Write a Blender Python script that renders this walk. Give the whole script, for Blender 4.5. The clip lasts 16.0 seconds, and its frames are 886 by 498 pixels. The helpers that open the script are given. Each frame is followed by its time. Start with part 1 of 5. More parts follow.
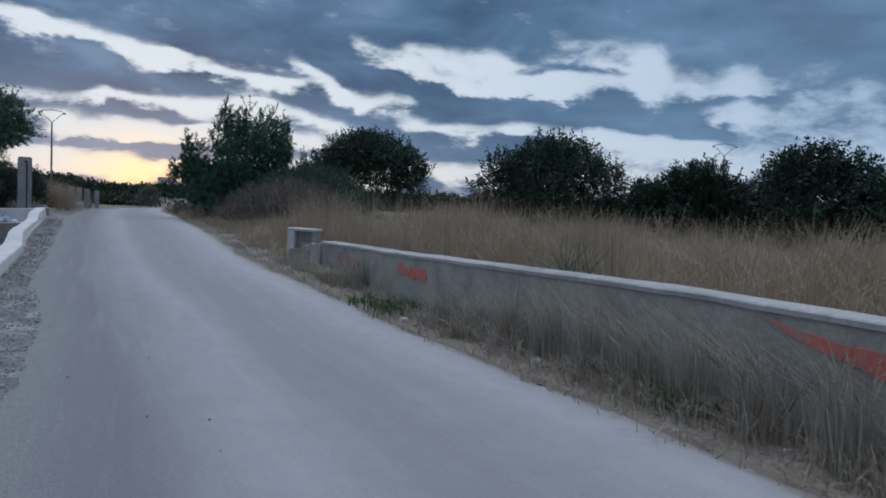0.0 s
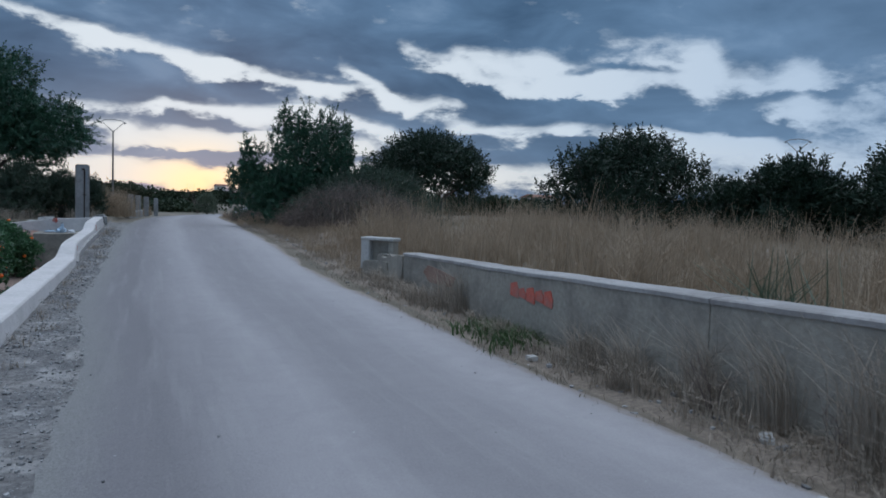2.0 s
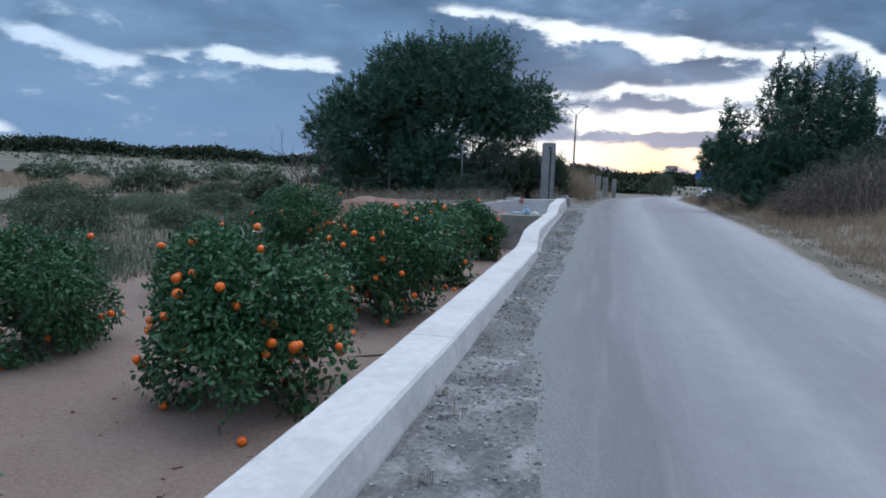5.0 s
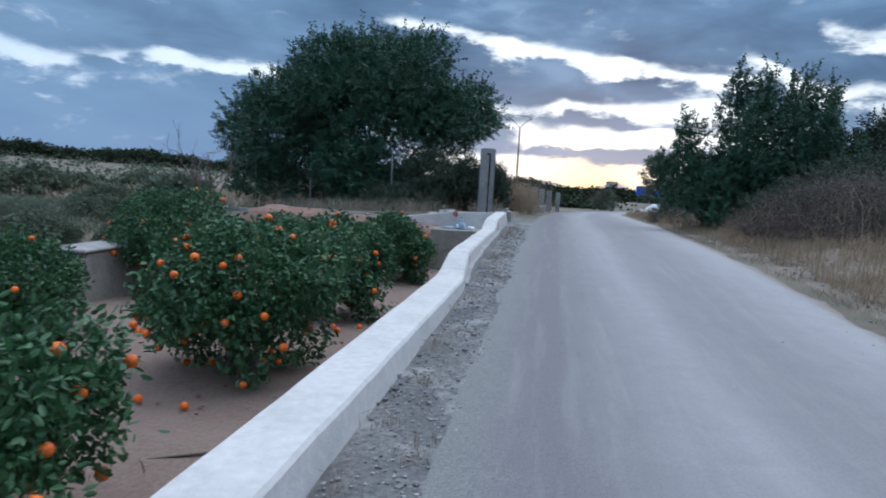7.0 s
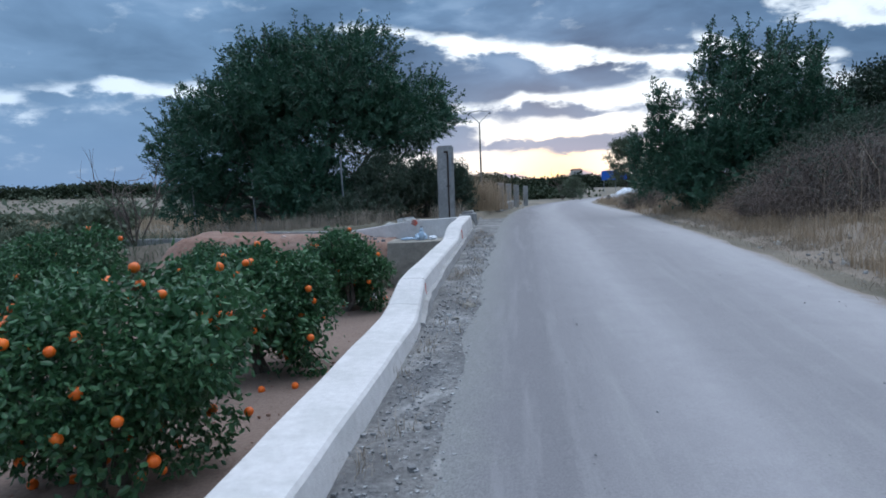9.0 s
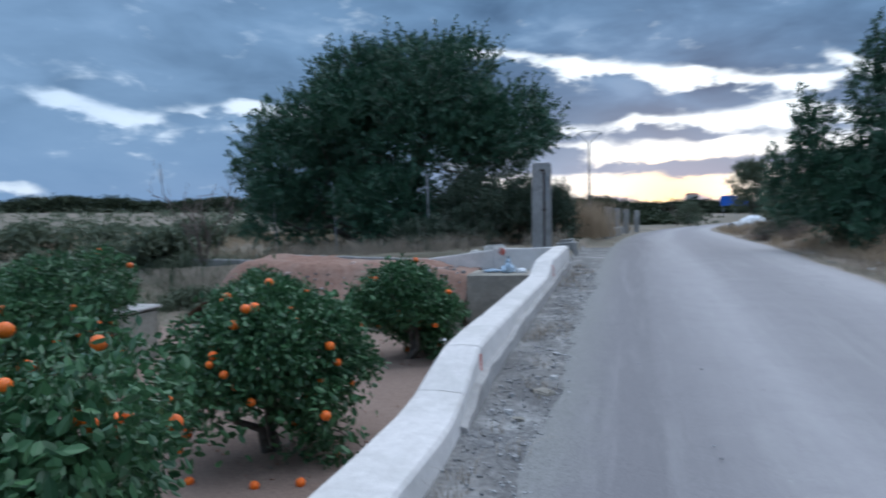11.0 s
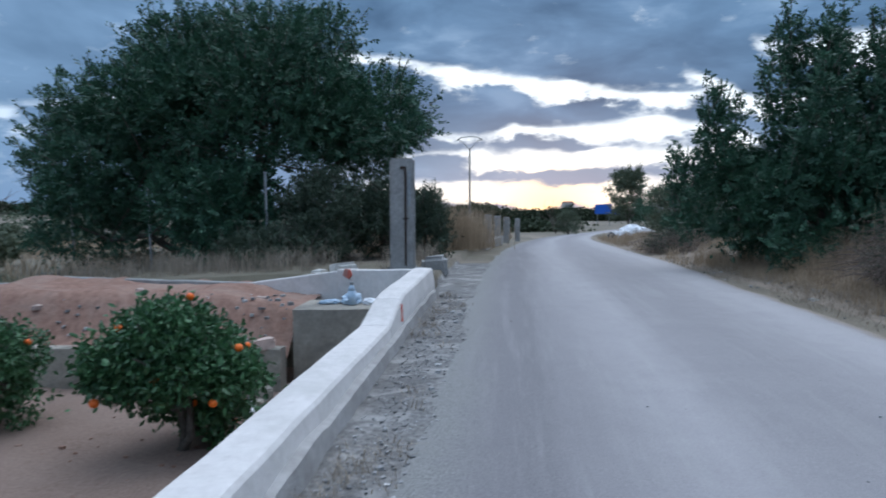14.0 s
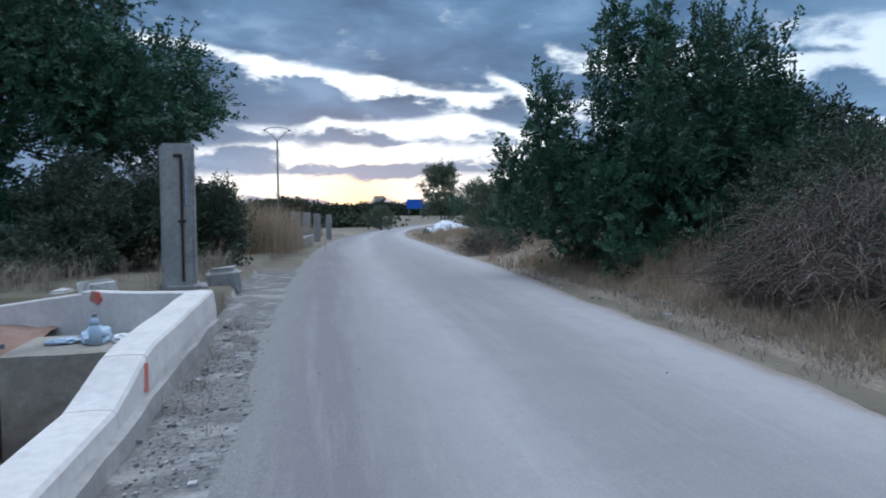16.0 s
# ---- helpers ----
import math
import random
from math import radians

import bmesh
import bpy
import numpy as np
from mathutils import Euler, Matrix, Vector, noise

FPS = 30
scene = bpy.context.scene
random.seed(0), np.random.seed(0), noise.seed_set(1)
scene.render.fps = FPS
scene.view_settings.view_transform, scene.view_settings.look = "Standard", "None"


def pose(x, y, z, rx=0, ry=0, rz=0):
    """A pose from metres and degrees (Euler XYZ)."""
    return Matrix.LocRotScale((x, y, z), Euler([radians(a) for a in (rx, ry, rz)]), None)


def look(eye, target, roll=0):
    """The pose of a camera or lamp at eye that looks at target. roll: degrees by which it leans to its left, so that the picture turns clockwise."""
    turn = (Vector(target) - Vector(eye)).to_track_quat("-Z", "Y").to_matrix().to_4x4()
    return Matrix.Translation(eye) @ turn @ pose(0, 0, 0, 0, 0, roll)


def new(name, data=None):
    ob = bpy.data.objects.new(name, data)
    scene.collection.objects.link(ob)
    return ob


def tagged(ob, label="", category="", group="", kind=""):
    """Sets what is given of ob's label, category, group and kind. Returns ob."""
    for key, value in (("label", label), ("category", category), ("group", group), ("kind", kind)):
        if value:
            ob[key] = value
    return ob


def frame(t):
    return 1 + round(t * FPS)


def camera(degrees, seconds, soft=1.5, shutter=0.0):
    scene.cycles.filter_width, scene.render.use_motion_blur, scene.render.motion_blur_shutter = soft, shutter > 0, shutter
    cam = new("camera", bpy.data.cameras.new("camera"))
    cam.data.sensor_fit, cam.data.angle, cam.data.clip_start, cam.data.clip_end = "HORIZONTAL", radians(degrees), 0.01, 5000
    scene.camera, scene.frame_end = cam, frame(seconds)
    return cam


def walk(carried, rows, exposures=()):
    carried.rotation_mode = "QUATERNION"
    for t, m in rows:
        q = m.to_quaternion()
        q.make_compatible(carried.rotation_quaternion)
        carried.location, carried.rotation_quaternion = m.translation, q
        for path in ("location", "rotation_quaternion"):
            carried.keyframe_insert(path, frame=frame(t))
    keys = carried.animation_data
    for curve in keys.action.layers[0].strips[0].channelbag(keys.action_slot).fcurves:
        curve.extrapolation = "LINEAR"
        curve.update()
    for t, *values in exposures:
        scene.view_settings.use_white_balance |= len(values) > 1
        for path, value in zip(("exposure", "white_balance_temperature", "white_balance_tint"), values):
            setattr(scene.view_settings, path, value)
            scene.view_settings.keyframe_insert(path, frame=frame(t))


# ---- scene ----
cam = camera(66.1, 16.0, soft=1.75, shutter=0.25)
PATH = [
    (0, (0.515, -0.055, 1.556), (1.429, 1.719, 1.424), 2.9),
    (0.5, (0.584, 0.475, 1.572), (1.468, 2.266, 1.46), 2.4),
    (1, (0.563, 0.977, 1.558), (1.433, 2.776, 1.455), 1.9),
    (1.5, (0.579, 1.467, 1.561), (1.383, 3.294, 1.438), 1.0),
    (2, (0.584, 2.074, 1.55), (1.366, 3.91, 1.42), 2.1),
    (2.5, (0.652, 2.594, 1.545), (1.463, 4.419, 1.436), 1.2),
    (2.9, (0.516, 2.95, 1.542), (1.288, 4.789, 1.392), 1.7),
    (3, (0.476, 3.093, 1.526), (1.193, 4.952, 1.354), 1.1),
    (3.5, (0.682, 3.872, 1.502), (1.065, 5.823, 1.284), -0.0),
    (4, (0.599, 4.591, 1.473), (0.581, 6.577, 1.242), 0.8),
    (4.2, (0.497, 4.823, 1.474), (0.292, 6.798, 1.236), 1.2),
    (6.3, (0.08, 8.117, 1.371), (-0.456, 10.033, 1.168), 2.4),
    (6.5, (0.073, 8.374, 1.353), (-0.4, 10.308, 1.161), 2.1),
    (7, (0.124, 8.987, 1.38), (-0.173, 10.955, 1.19), 3.4),
    (7.5, (0.115, 9.47, 1.412), (0.031, 11.456, 1.194), 1.6),
    (8, (0.151, 10.051, 1.45), (0.149, 12.042, 1.261), 0.3),
    (8.5, (0.092, 10.646, 1.437), (-0.107, 12.627, 1.247), -0.9),
    (8.7, (0.092, 10.856, 1.443), (-0.119, 12.836, 1.256), -2.0),
    (10.8, (0.119, 13.334, 1.44), (-0.193, 15.304, 1.3), -0.2),
    (11, (0.127, 13.603, 1.47), (-0.394, 15.531, 1.355), -0.9),
    (11.3, (0.071, 14.027, 1.44), (-0.66, 15.884, 1.298), -1.3),
    (11.5, (0.045, 14.216, 1.443), (-0.68, 16.075, 1.312), -0.2),
    (12, (0.038, 14.851, 1.45), (-0.654, 16.722, 1.309), 0.9),
    (12.5, (-0.006, 15.445, 1.455), (-0.596, 17.351, 1.321), 0.5),
    (13, (-0.004, 16.046, 1.468), (-0.472, 17.985, 1.322), -0.8),
    (13.5, (0.038, 16.611, 1.479), (-0.384, 18.559, 1.315), -0.0),
    (14, (0.099, 17.212, 1.506), (-0.087, 19.201, 1.404), -0.3),
    (14.5, (0.17, 17.704, 1.535), (0.248, 19.698, 1.4), -0.2),
    (15, (0.177, 18.229, 1.538), (0.385, 20.212, 1.384), -1.4),
    (15.5, (0.193, 18.77, 1.573), (0.395, 20.753, 1.415), -0.4),
    (16, (0.16, 19.3, 1.606), (0.519, 21.264, 1.485), -0.2),
]
EXPOSURES = [(t, e, 6120, 10) for t, e in ((0, -0.54), (2.5, -0.53), (3.5, -0.36), (4.2, -0.20), (6.3, 0.02), (16, 0.03))]
walk(cam, [(t, look(eye, target, roll)) for t, eye, target, roll in PATH], EXPOSURES)

# ---- light ----
world = bpy.data.worlds.new("dusk_sky")
scene.world = world
world.use_nodes = True
SUN_AZ = 3.5      # degrees right of +y
SKY_GAIN = 1.0
CLOUD_DARK, CLOUD_PALE, ZENITH = (0.068, 0.146, 0.262), (0.170, 0.310, 0.500), (0.92, 1.12, 1.38)
# torn gaps in the cloud as strokes: azimuth and elevation of both ends, half width (degrees), amount; negative: cloud islands
GAPS_SUNSET = (
    (-13, 12.7, -3.8, 11.3, 0.50, 1.1), (-3.8, 11.3, 4.5, 10.1, 0.55, 1.2), (4.5, 10.1, 13, 8.8, 0.55, 1.2), (13, 8.9, 15.5, 9.0, 0.45, 0.8),
    (15.6, 10.2, 19, 8.1, 0.50, 1.1), (19, 8.0, 23.7, 7.9, 0.65, 1.1),
    (-7, 6.4, 0, 6.5, 0.30, 0.6), (0.7, 6.7, 11.6, 6.8, 0.55, 1.2), (11.6, 6.8, 18, 5.8, 0.60, 1.1),
    (-9, 4.5, -2.5, 5.2, 0.40, 0.8), (-2, 4.2, 8, 4.6, 0.65, 1.3), (8, 4.6, 16, 4.2, 0.75, 1.2),
    (-11, 1.9, -3, 1.6, 0.8, 1.1), (-3, 1.6, 10, 1.6, 0.95, 1.3), (10, 1.8, 22, 2.0, 1.0, 1.1),
)
GAPS_RIGHT = (
    (20, 12.3, 24, 10.9, 0.55, 0.9), (24, 11.9, 31, 11.1, 0.8, 1.05), (31, 11.2, 36, 9.9, 0.9, 1.1), (36, 10.6, 43, 10.8, 1.5, 1.2), (43, 10.6, 50, 9.2, 1.2, 1.0),
    (25, 9.9, 33, 9.8, 0.55, 1.0), (24, 6.3, 33, 5.9, 0.5, 0.95), (33, 6.4, 48, 5.4, 0.7, 0.9), (48, 7.8, 60, 5.8, 1.1, 0.7), (50, 10.2, 62, 8.6, 1.5, 0.55),
    (38, 4.4, 60, 3.6, 1.4, 0.9), (23, 2.6, 38, 2.2, 0.9, 1.1), (38, 1.6, 62, 1.6, 0.9, 0.8), (36, 13.5, 44, 12.6, 0.6, 0.4), (30, 16, 33, 15.2, 0.5, 0.5),
)
GAPS_LEFT = (
    (-56, 9.4, -44, 8.4, 0.7, 0.5), (-44, 8.2, -38, 7.3, 0.55, 0.9), (-36, 8.1, -31, 8.4, 0.45, 0.7), (-31, 8.4, -23, 8.0, 0.45, 1.0),
    (-40, 5.9, -29, 7.1, 0.5, 0.42), (-58, 2.2, -46.5, 2.1, 0.35, 1.0), (-54, 11, -38, 10, 0.8, 0.25), (-33, 4.0, -28, 4.2, 0.5, 0.2),
)
CLOUD_ISLANDS = (
    (24.6, 9.0, 30.5, 8.0, 0.5, -0.9), (33.6, 8.4, 41, 7.6, 0.6, -1.2), (41, 7.6, 48.5, 6.7, 0.5, -1.2), (46.8, 8.5, 52, 8.9, 0.25, -0.7),
    (24, 4.6, 32, 4.3, 0.35, -0.6), (1.5, 5.6, 8, 5.5, 0.18, -0.4), (0, 3.1, 9, 3.1, 0.22, -0.8), (9, 3.2, 16, 3.0, 0.2, -0.4), (4, 2.45, 8, 2.5, 0.22, -0.8), (-6, 2.9, 0, 3.0, 0.2, -0.4), (36, 11.6, 42, 11.2, 0.35, -0.6), (30, 10.3, 36, 11.2, 0.3, -0.5),
)


def val(nt, op, a, b=None, clamp=False):
    n = nt.nodes.new("ShaderNodeMath")
    n.operation, n.use_clamp = op, clamp
    for i, s in enumerate((a, b)):
        if s is None:
            continue
        if isinstance(s, (int, float)):
            n.inputs[i].default_value = s
        else:
            nt.links.new(s, n.inputs[i])
    return n.outputs[0]


def vec(nt, op, a, b=None):
    n = nt.nodes.new("ShaderNodeVectorMath")
    n.operation = op
    for i, s in enumerate((a, b)):
        if s is None:
            continue
        if isinstance(s, tuple):
            n.inputs[i].default_value = s
        else:
            nt.links.new(s, n.inputs[i])
    return n.outputs["Value"] if op in ("DOT_PRODUCT", "LENGTH") else n.outputs[0]


def mix(nt, f, a, b, blend="MIX"):
    n = nt.nodes.new("ShaderNodeMix")
    n.data_type, n.blend_type = "RGBA", blend
    for s, v in ((n.inputs[0], f), (n.inputs[6], a), (n.inputs[7], b)):
        if isinstance(v, (int, float)):
            s.default_value = v
        elif isinstance(v, tuple):
            s.default_value = (*v, 1)
        else:
            nt.links.new(v, s)
    return n.outputs[2]


def ramp(nt, f, stops):
    n = nt.nodes.new("ShaderNodeValToRGB")
    els = n.color_ramp.elements
    while len(els) < len(stops):
        els.new(0.5)
    for e, (p, c) in zip(els, stops):
        e.position = p
        e.color = (*c, 1) if isinstance(c, tuple) else (c, c, c, 1)
    nt.links.new(f, n.inputs[0])
    return n.outputs[0]


def noise_of(nt, v, scale, detail=4, rough=0.55, distort=0.0):
    n = nt.nodes.new("ShaderNodeTexNoise")
    n.inputs["Scale"].default_value = scale
    n.inputs["Detail"].default_value = detail
    n.inputs["Roughness"].default_value = rough
    n.inputs["Distortion"].default_value = distort
    if v is not None:
        nt.links.new(v, n.inputs["Vector"])
    return n.outputs["Fac"]


def build_sky():
    """Broken cloud after sunset: dark blue-grey cloud, pale torn gaps over the sunset, brighter thin cloud overhead."""
    nt = world.node_tree
    nt.nodes.clear()
    tc = nt.nodes.new("ShaderNodeTexCoord").outputs["Generated"]
    d = vec(nt, "NORMALIZE", tc)
    sep = nt.nodes.new("ShaderNodeSeparateXYZ")
    nt.links.new(d, sep.inputs[0])
    az = val(nt, "MULTIPLY", val(nt, "ARCTAN2", sep.outputs[0], sep.outputs[1]), 57.2958)
    el = val(nt, "MULTIPLY", val(nt, "ARCSINE", sep.outputs[2]), 57.2958)
    soft = noise_of(nt, vec(nt, "MULTIPLY", d, (1.0, 1.0, 2.6)), 6.0, 3, 0.5, 0.2)
    rag = noise_of(nt, vec(nt, "MULTIPLY", d, (1.0, 1.0, 2.4)), 14.0, 7, 0.58, 0.2)
    puff = noise_of(nt, vec(nt, "MULTIPLY", d, (1.0, 1.0, 2.7)), 6.5, 6, 0.52, 0.3)
    fine = noise_of(nt, vec(nt, "MULTIPLY", d, (1.0, 1.0, 2.0)), 34.0, 6, 0.6, 0.3)
    ew = val(nt, "ADD", el, val(nt, "MULTIPLY", val(nt, "SUBTRACT", soft, 0.5), 1.4))
    ew = val(nt, "ADD", ew, val(nt, "MULTIPLY", val(nt, "SUBTRACT", rag, 0.5), 2.6))

    def stroke(a0, e0, a1, e1, w, amount):
        """A soft-edged streak from (a0, e0) to (a1, e1), thinning towards its ends."""
        k = (e1 - e0) / (a1 - a0)
        off = val(nt, "SUBTRACT", ew, val(nt, "ADD", val(nt, "MULTIPLY", az, k), e0 - k * a0))
        q = val(nt, "DIVIDE", off, w * 1.3)
        past = val(nt, "MAXIMUM", val(nt, "SUBTRACT", a0, az), val(nt, "SUBTRACT", az, a1))
        r = val(nt, "DIVIDE", val(nt, "MAXIMUM", past, 0.0), 1.3)
        far = val(nt, "ADD", val(nt, "MULTIPLY", q, q), val(nt, "MULTIPLY", r, r))
        return val(nt, "MULTIPLY", val(nt, "EXPONENT", val(nt, "MULTIPLY", far, -1.0)), amount)
    total = None
    for row in GAPS_SUNSET + GAPS_RIGHT + GAPS_LEFT + CLOUD_ISLANDS:
        g = stroke(*row)
        total = g if total is None else val(nt, "ADD", total, g)
    total = val(nt, "ADD", total, val(nt, "MULTIPLY", val(nt, "SUBTRACT", rag, 0.5), 2.2))
    total = val(nt, "ADD", total, val(nt, "MULTIPLY", val(nt, "SUBTRACT", fine, 0.5), 0.75))
    total = val(nt, "ADD", total, val(nt, "MULTIPLY", val(nt, "SUBTRACT", puff, 0.5), 0.8))
    holes = ramp(nt, puff, [(0.60, 0.0), (0.80, 0.4)])
    gap = ramp(nt, val(nt, "MULTIPLY", total, 0.5), [(0.13, 0.0), (0.23, 0.14), (0.34, 0.55), (0.47, 0.92), (0.62, 1.0)])
    gap = val(nt, "MAXIMUM", gap, val(nt, "MULTIPLY", holes, ramp(nt, val(nt, "DIVIDE", el, 40.0), [(0.25, 0.2), (1.0, 0.9)])))
    s = Vector((math.sin(radians(SUN_AZ)), math.cos(radians(SUN_AZ)), 0.02)).normalized()
    near = val(nt, "MAXIMUM", vec(nt, "DOT_PRODUCT", d, tuple(s)), 0.0)
    wide = val(nt, "POWER", near, 2.5)
    glow = val(nt, "POWER", near, 420.0)
    low = ramp(nt, val(nt, "DIVIDE", el, 12.0), [(0.0, 1.0), (0.22, 0.62), (0.5, 0.0)])
    clear = mix(nt, wide, (0.42, 0.62, 0.88), (1.06, 1.13, 1.16))
    clear = mix(nt, val(nt, "MULTIPLY", low, wide), clear, (1.12, 1.10, 1.0))
    clear = mix(nt, val(nt, "MULTIPLY", glow, low), clear, (1.9, 1.36, 0.66))
    # cloud body: darker bellies, bluer and smoother low on the side away from the sunset
    belly = ramp(nt, puff, [(0.34, 0.0), (0.52, 0.45), (0.70, 1.0)])
    cloud = mix(nt, belly, CLOUD_DARK, CLOUD_PALE)
    side = val(nt, "MULTIPLY", val(nt, "DIVIDE", val(nt, "SUBTRACT", -12.0, az), 14.0, True), ramp(nt, val(nt, "DIVIDE", el, 12.0), [(0.35, 1.0), (0.75, 0.0)]))
    cloud = mix(nt, val(nt, "MULTIPLY", side, 0.85), cloud, (0.135, 0.270, 0.48))
    # thin cloud low over the sunset lets light through
    thin = val(nt, "MULTIPLY", val(nt, "POWER", near, 14.0), ramp(nt, val(nt, "DIVIDE", el, 12.0), [(0.3, 1.0), (0.75, 0.0)]))
    cloud = mix(nt, val(nt, "MULTIPLY", thin, 0.7), cloud, (0.29, 0.43, 0.60))
    # thinner, paler cloud on both sides away from the sunset
    flank = val(nt, "DIVIDE", val(nt, "SUBTRACT", val(nt, "ABSOLUTE", val(nt, "SUBTRACT", az, 8.0)), 20.0), 26.0, True)
    cloud = mix(nt, val(nt, "MULTIPLY", flank, val(nt, "ADD", val(nt, "MULTIPLY", puff, 0.9), 0.15)), cloud, (0.235, 0.375, 0.570))
    # thin overcast grows brighter towards the zenith
    high = ramp(nt, val(nt, "DIVIDE", el, 90.0), [(0.20, 0.0), (0.42, 0.55), (0.8, 1.0)])
    cloud = mix(nt, high, cloud, ZENITH)
    col = mix(nt, gap, cloud, clear)
    sky = nt.nodes.new("ShaderNodeTexSky")
    sky.sky_type, sky.sun_disc = "NISHITA", False
    sky.sun_elevation, sky.sun_rotation = radians(1.5), radians(SUN_AZ)
    bg = nt.nodes.new("ShaderNodeBackground")
    bg.inputs[1].default_value = SKY_GAIN
    nt.links.new(col, bg.inputs[0])
    bg2 = nt.nodes.new("ShaderNodeBackground")
    bg2.inputs[1].default_value = 0.008
    nt.links.new(sky.outputs[0], bg2.inputs[0])
    add = nt.nodes.new("ShaderNodeAddShader")
    nt.links.new(bg.outputs[0], add.inputs[0])
    nt.links.new(bg2.outputs[0], add.inputs[1])
    out = nt.nodes.new("ShaderNodeOutputWorld")
    nt.links.new(add.outputs[0], out.inputs[0])


build_sky()
lamp = bpy.data.lights.new("overcast_sun", "SUN")
lamp.energy, lamp.angle, lamp.color = 1.3, radians(70), (0.93, 0.96, 1.0)
sun = new("overcast_sun", lamp)
sun.matrix_world = look((0, 0, 60), (-8, -30, 0))


# ---- materials ----
def material(name, c1, c2, scale=8.0, rough=0.85, bump=0.2, bump_scale=60.0, stain=None, stain_scale=1.2, stain_amt=0.5, island=0.0, obj_random=0.0, metal=0.0):
    """Two-tone procedural surface: fine grain between c1 and c2, larger stains, and bump."""
    m = bpy.data.materials.new(name)
    m.use_nodes = True
    nt = m.node_tree
    bsdf = nt.nodes["Principled BSDF"]
    geo = nt.nodes.new("ShaderNodeNewGeometry")
    pos = geo.outputs["Position"]
    f = ramp(nt, noise_of(nt, pos, scale, 6, 0.65), [(0.3, 0.0), (0.7, 1.0)])
    col = mix(nt, f, c1, c2)
    if stain:
        g = ramp(nt, noise_of(nt, pos, stain_scale, 5, 0.6, 0.4), [(0.45, 0.0), (0.68, 1.0)])
        col = mix(nt, val(nt, "MULTIPLY", g, stain_amt), col, stain)
    if island:
        v = val(nt, "ADD", val(nt, "MULTIPLY", geo.outputs["Random Per Island"], 2 * island), 1 - island)
        hsv = nt.nodes.new("ShaderNodeHueSaturation")
        nt.links.new(v, hsv.inputs["Value"])
        nt.links.new(col, hsv.inputs["Color"])
        col = hsv.outputs[0]
    if obj_random:
        info = nt.nodes.new("ShaderNodeObjectInfo")
        v = val(nt, "ADD", val(nt, "MULTIPLY", info.outputs["Random"], 2 * obj_random), 1 - obj_random)
        hsv = nt.nodes.new("ShaderNodeHueSaturation")
        nt.links.new(v, hsv.inputs["Value"])
        nt.links.new(col, hsv.inputs["Color"])
        col = hsv.outputs[0]
    nt.links.new(col, bsdf.inputs["Base Color"])
    bsdf.inputs["Roughness"].default_value = rough
    bsdf.inputs["Metallic"].default_value = metal
    if bump:
        b = nt.nodes.new("ShaderNodeBump")
        b.inputs["Strength"].default_value = bump
        b.inputs["Distance"].default_value = 0.02
        nt.links.new(noise_of(nt, pos, bump_scale, 5, 0.65), b.inputs["Height"])
        nt.links.new(b.outputs[0], bsdf.inputs["Normal"])
    return m


def leaf_material(name, c1, c2, rough=0.5, spread=0.45, through_amt=0.25):
    m = bpy.data.materials.new(name)
    m.use_nodes = True
    nt = m.node_tree
    bsdf = nt.nodes["Principled BSDF"]
    geo = nt.nodes.new("ShaderNodeNewGeometry")
    r = geo.outputs["Random Per Island"]
    big = noise_of(nt, geo.outputs["Position"], 1.6, 3)
    f = val(nt, "ADD", val(nt, "MULTIPLY", r, spread), val(nt, "MULTIPLY", big, 1 - spread), True)
    col = mix(nt, f, c1, c2)
    nt.links.new(col, bsdf.inputs["Base Color"])
    bsdf.inputs["Roughness"].default_value = rough
    bsdf.inputs["Specular IOR Level"].default_value = 0.36
    tr = nt.nodes.new("ShaderNodeBsdfTranslucent")
    nt.links.new(col, tr.inputs[0])
    mx = nt.nodes.new("ShaderNodeMixShader")
    mx.inputs[0].default_value = through_amt
    nt.links.new(bsdf.outputs[0], mx.inputs[1])
    nt.links.new(tr.outputs[0], mx.inputs[2])
    nt.links.new(mx.outputs[0], nt.nodes["Material Output"].inputs[0])
    return m


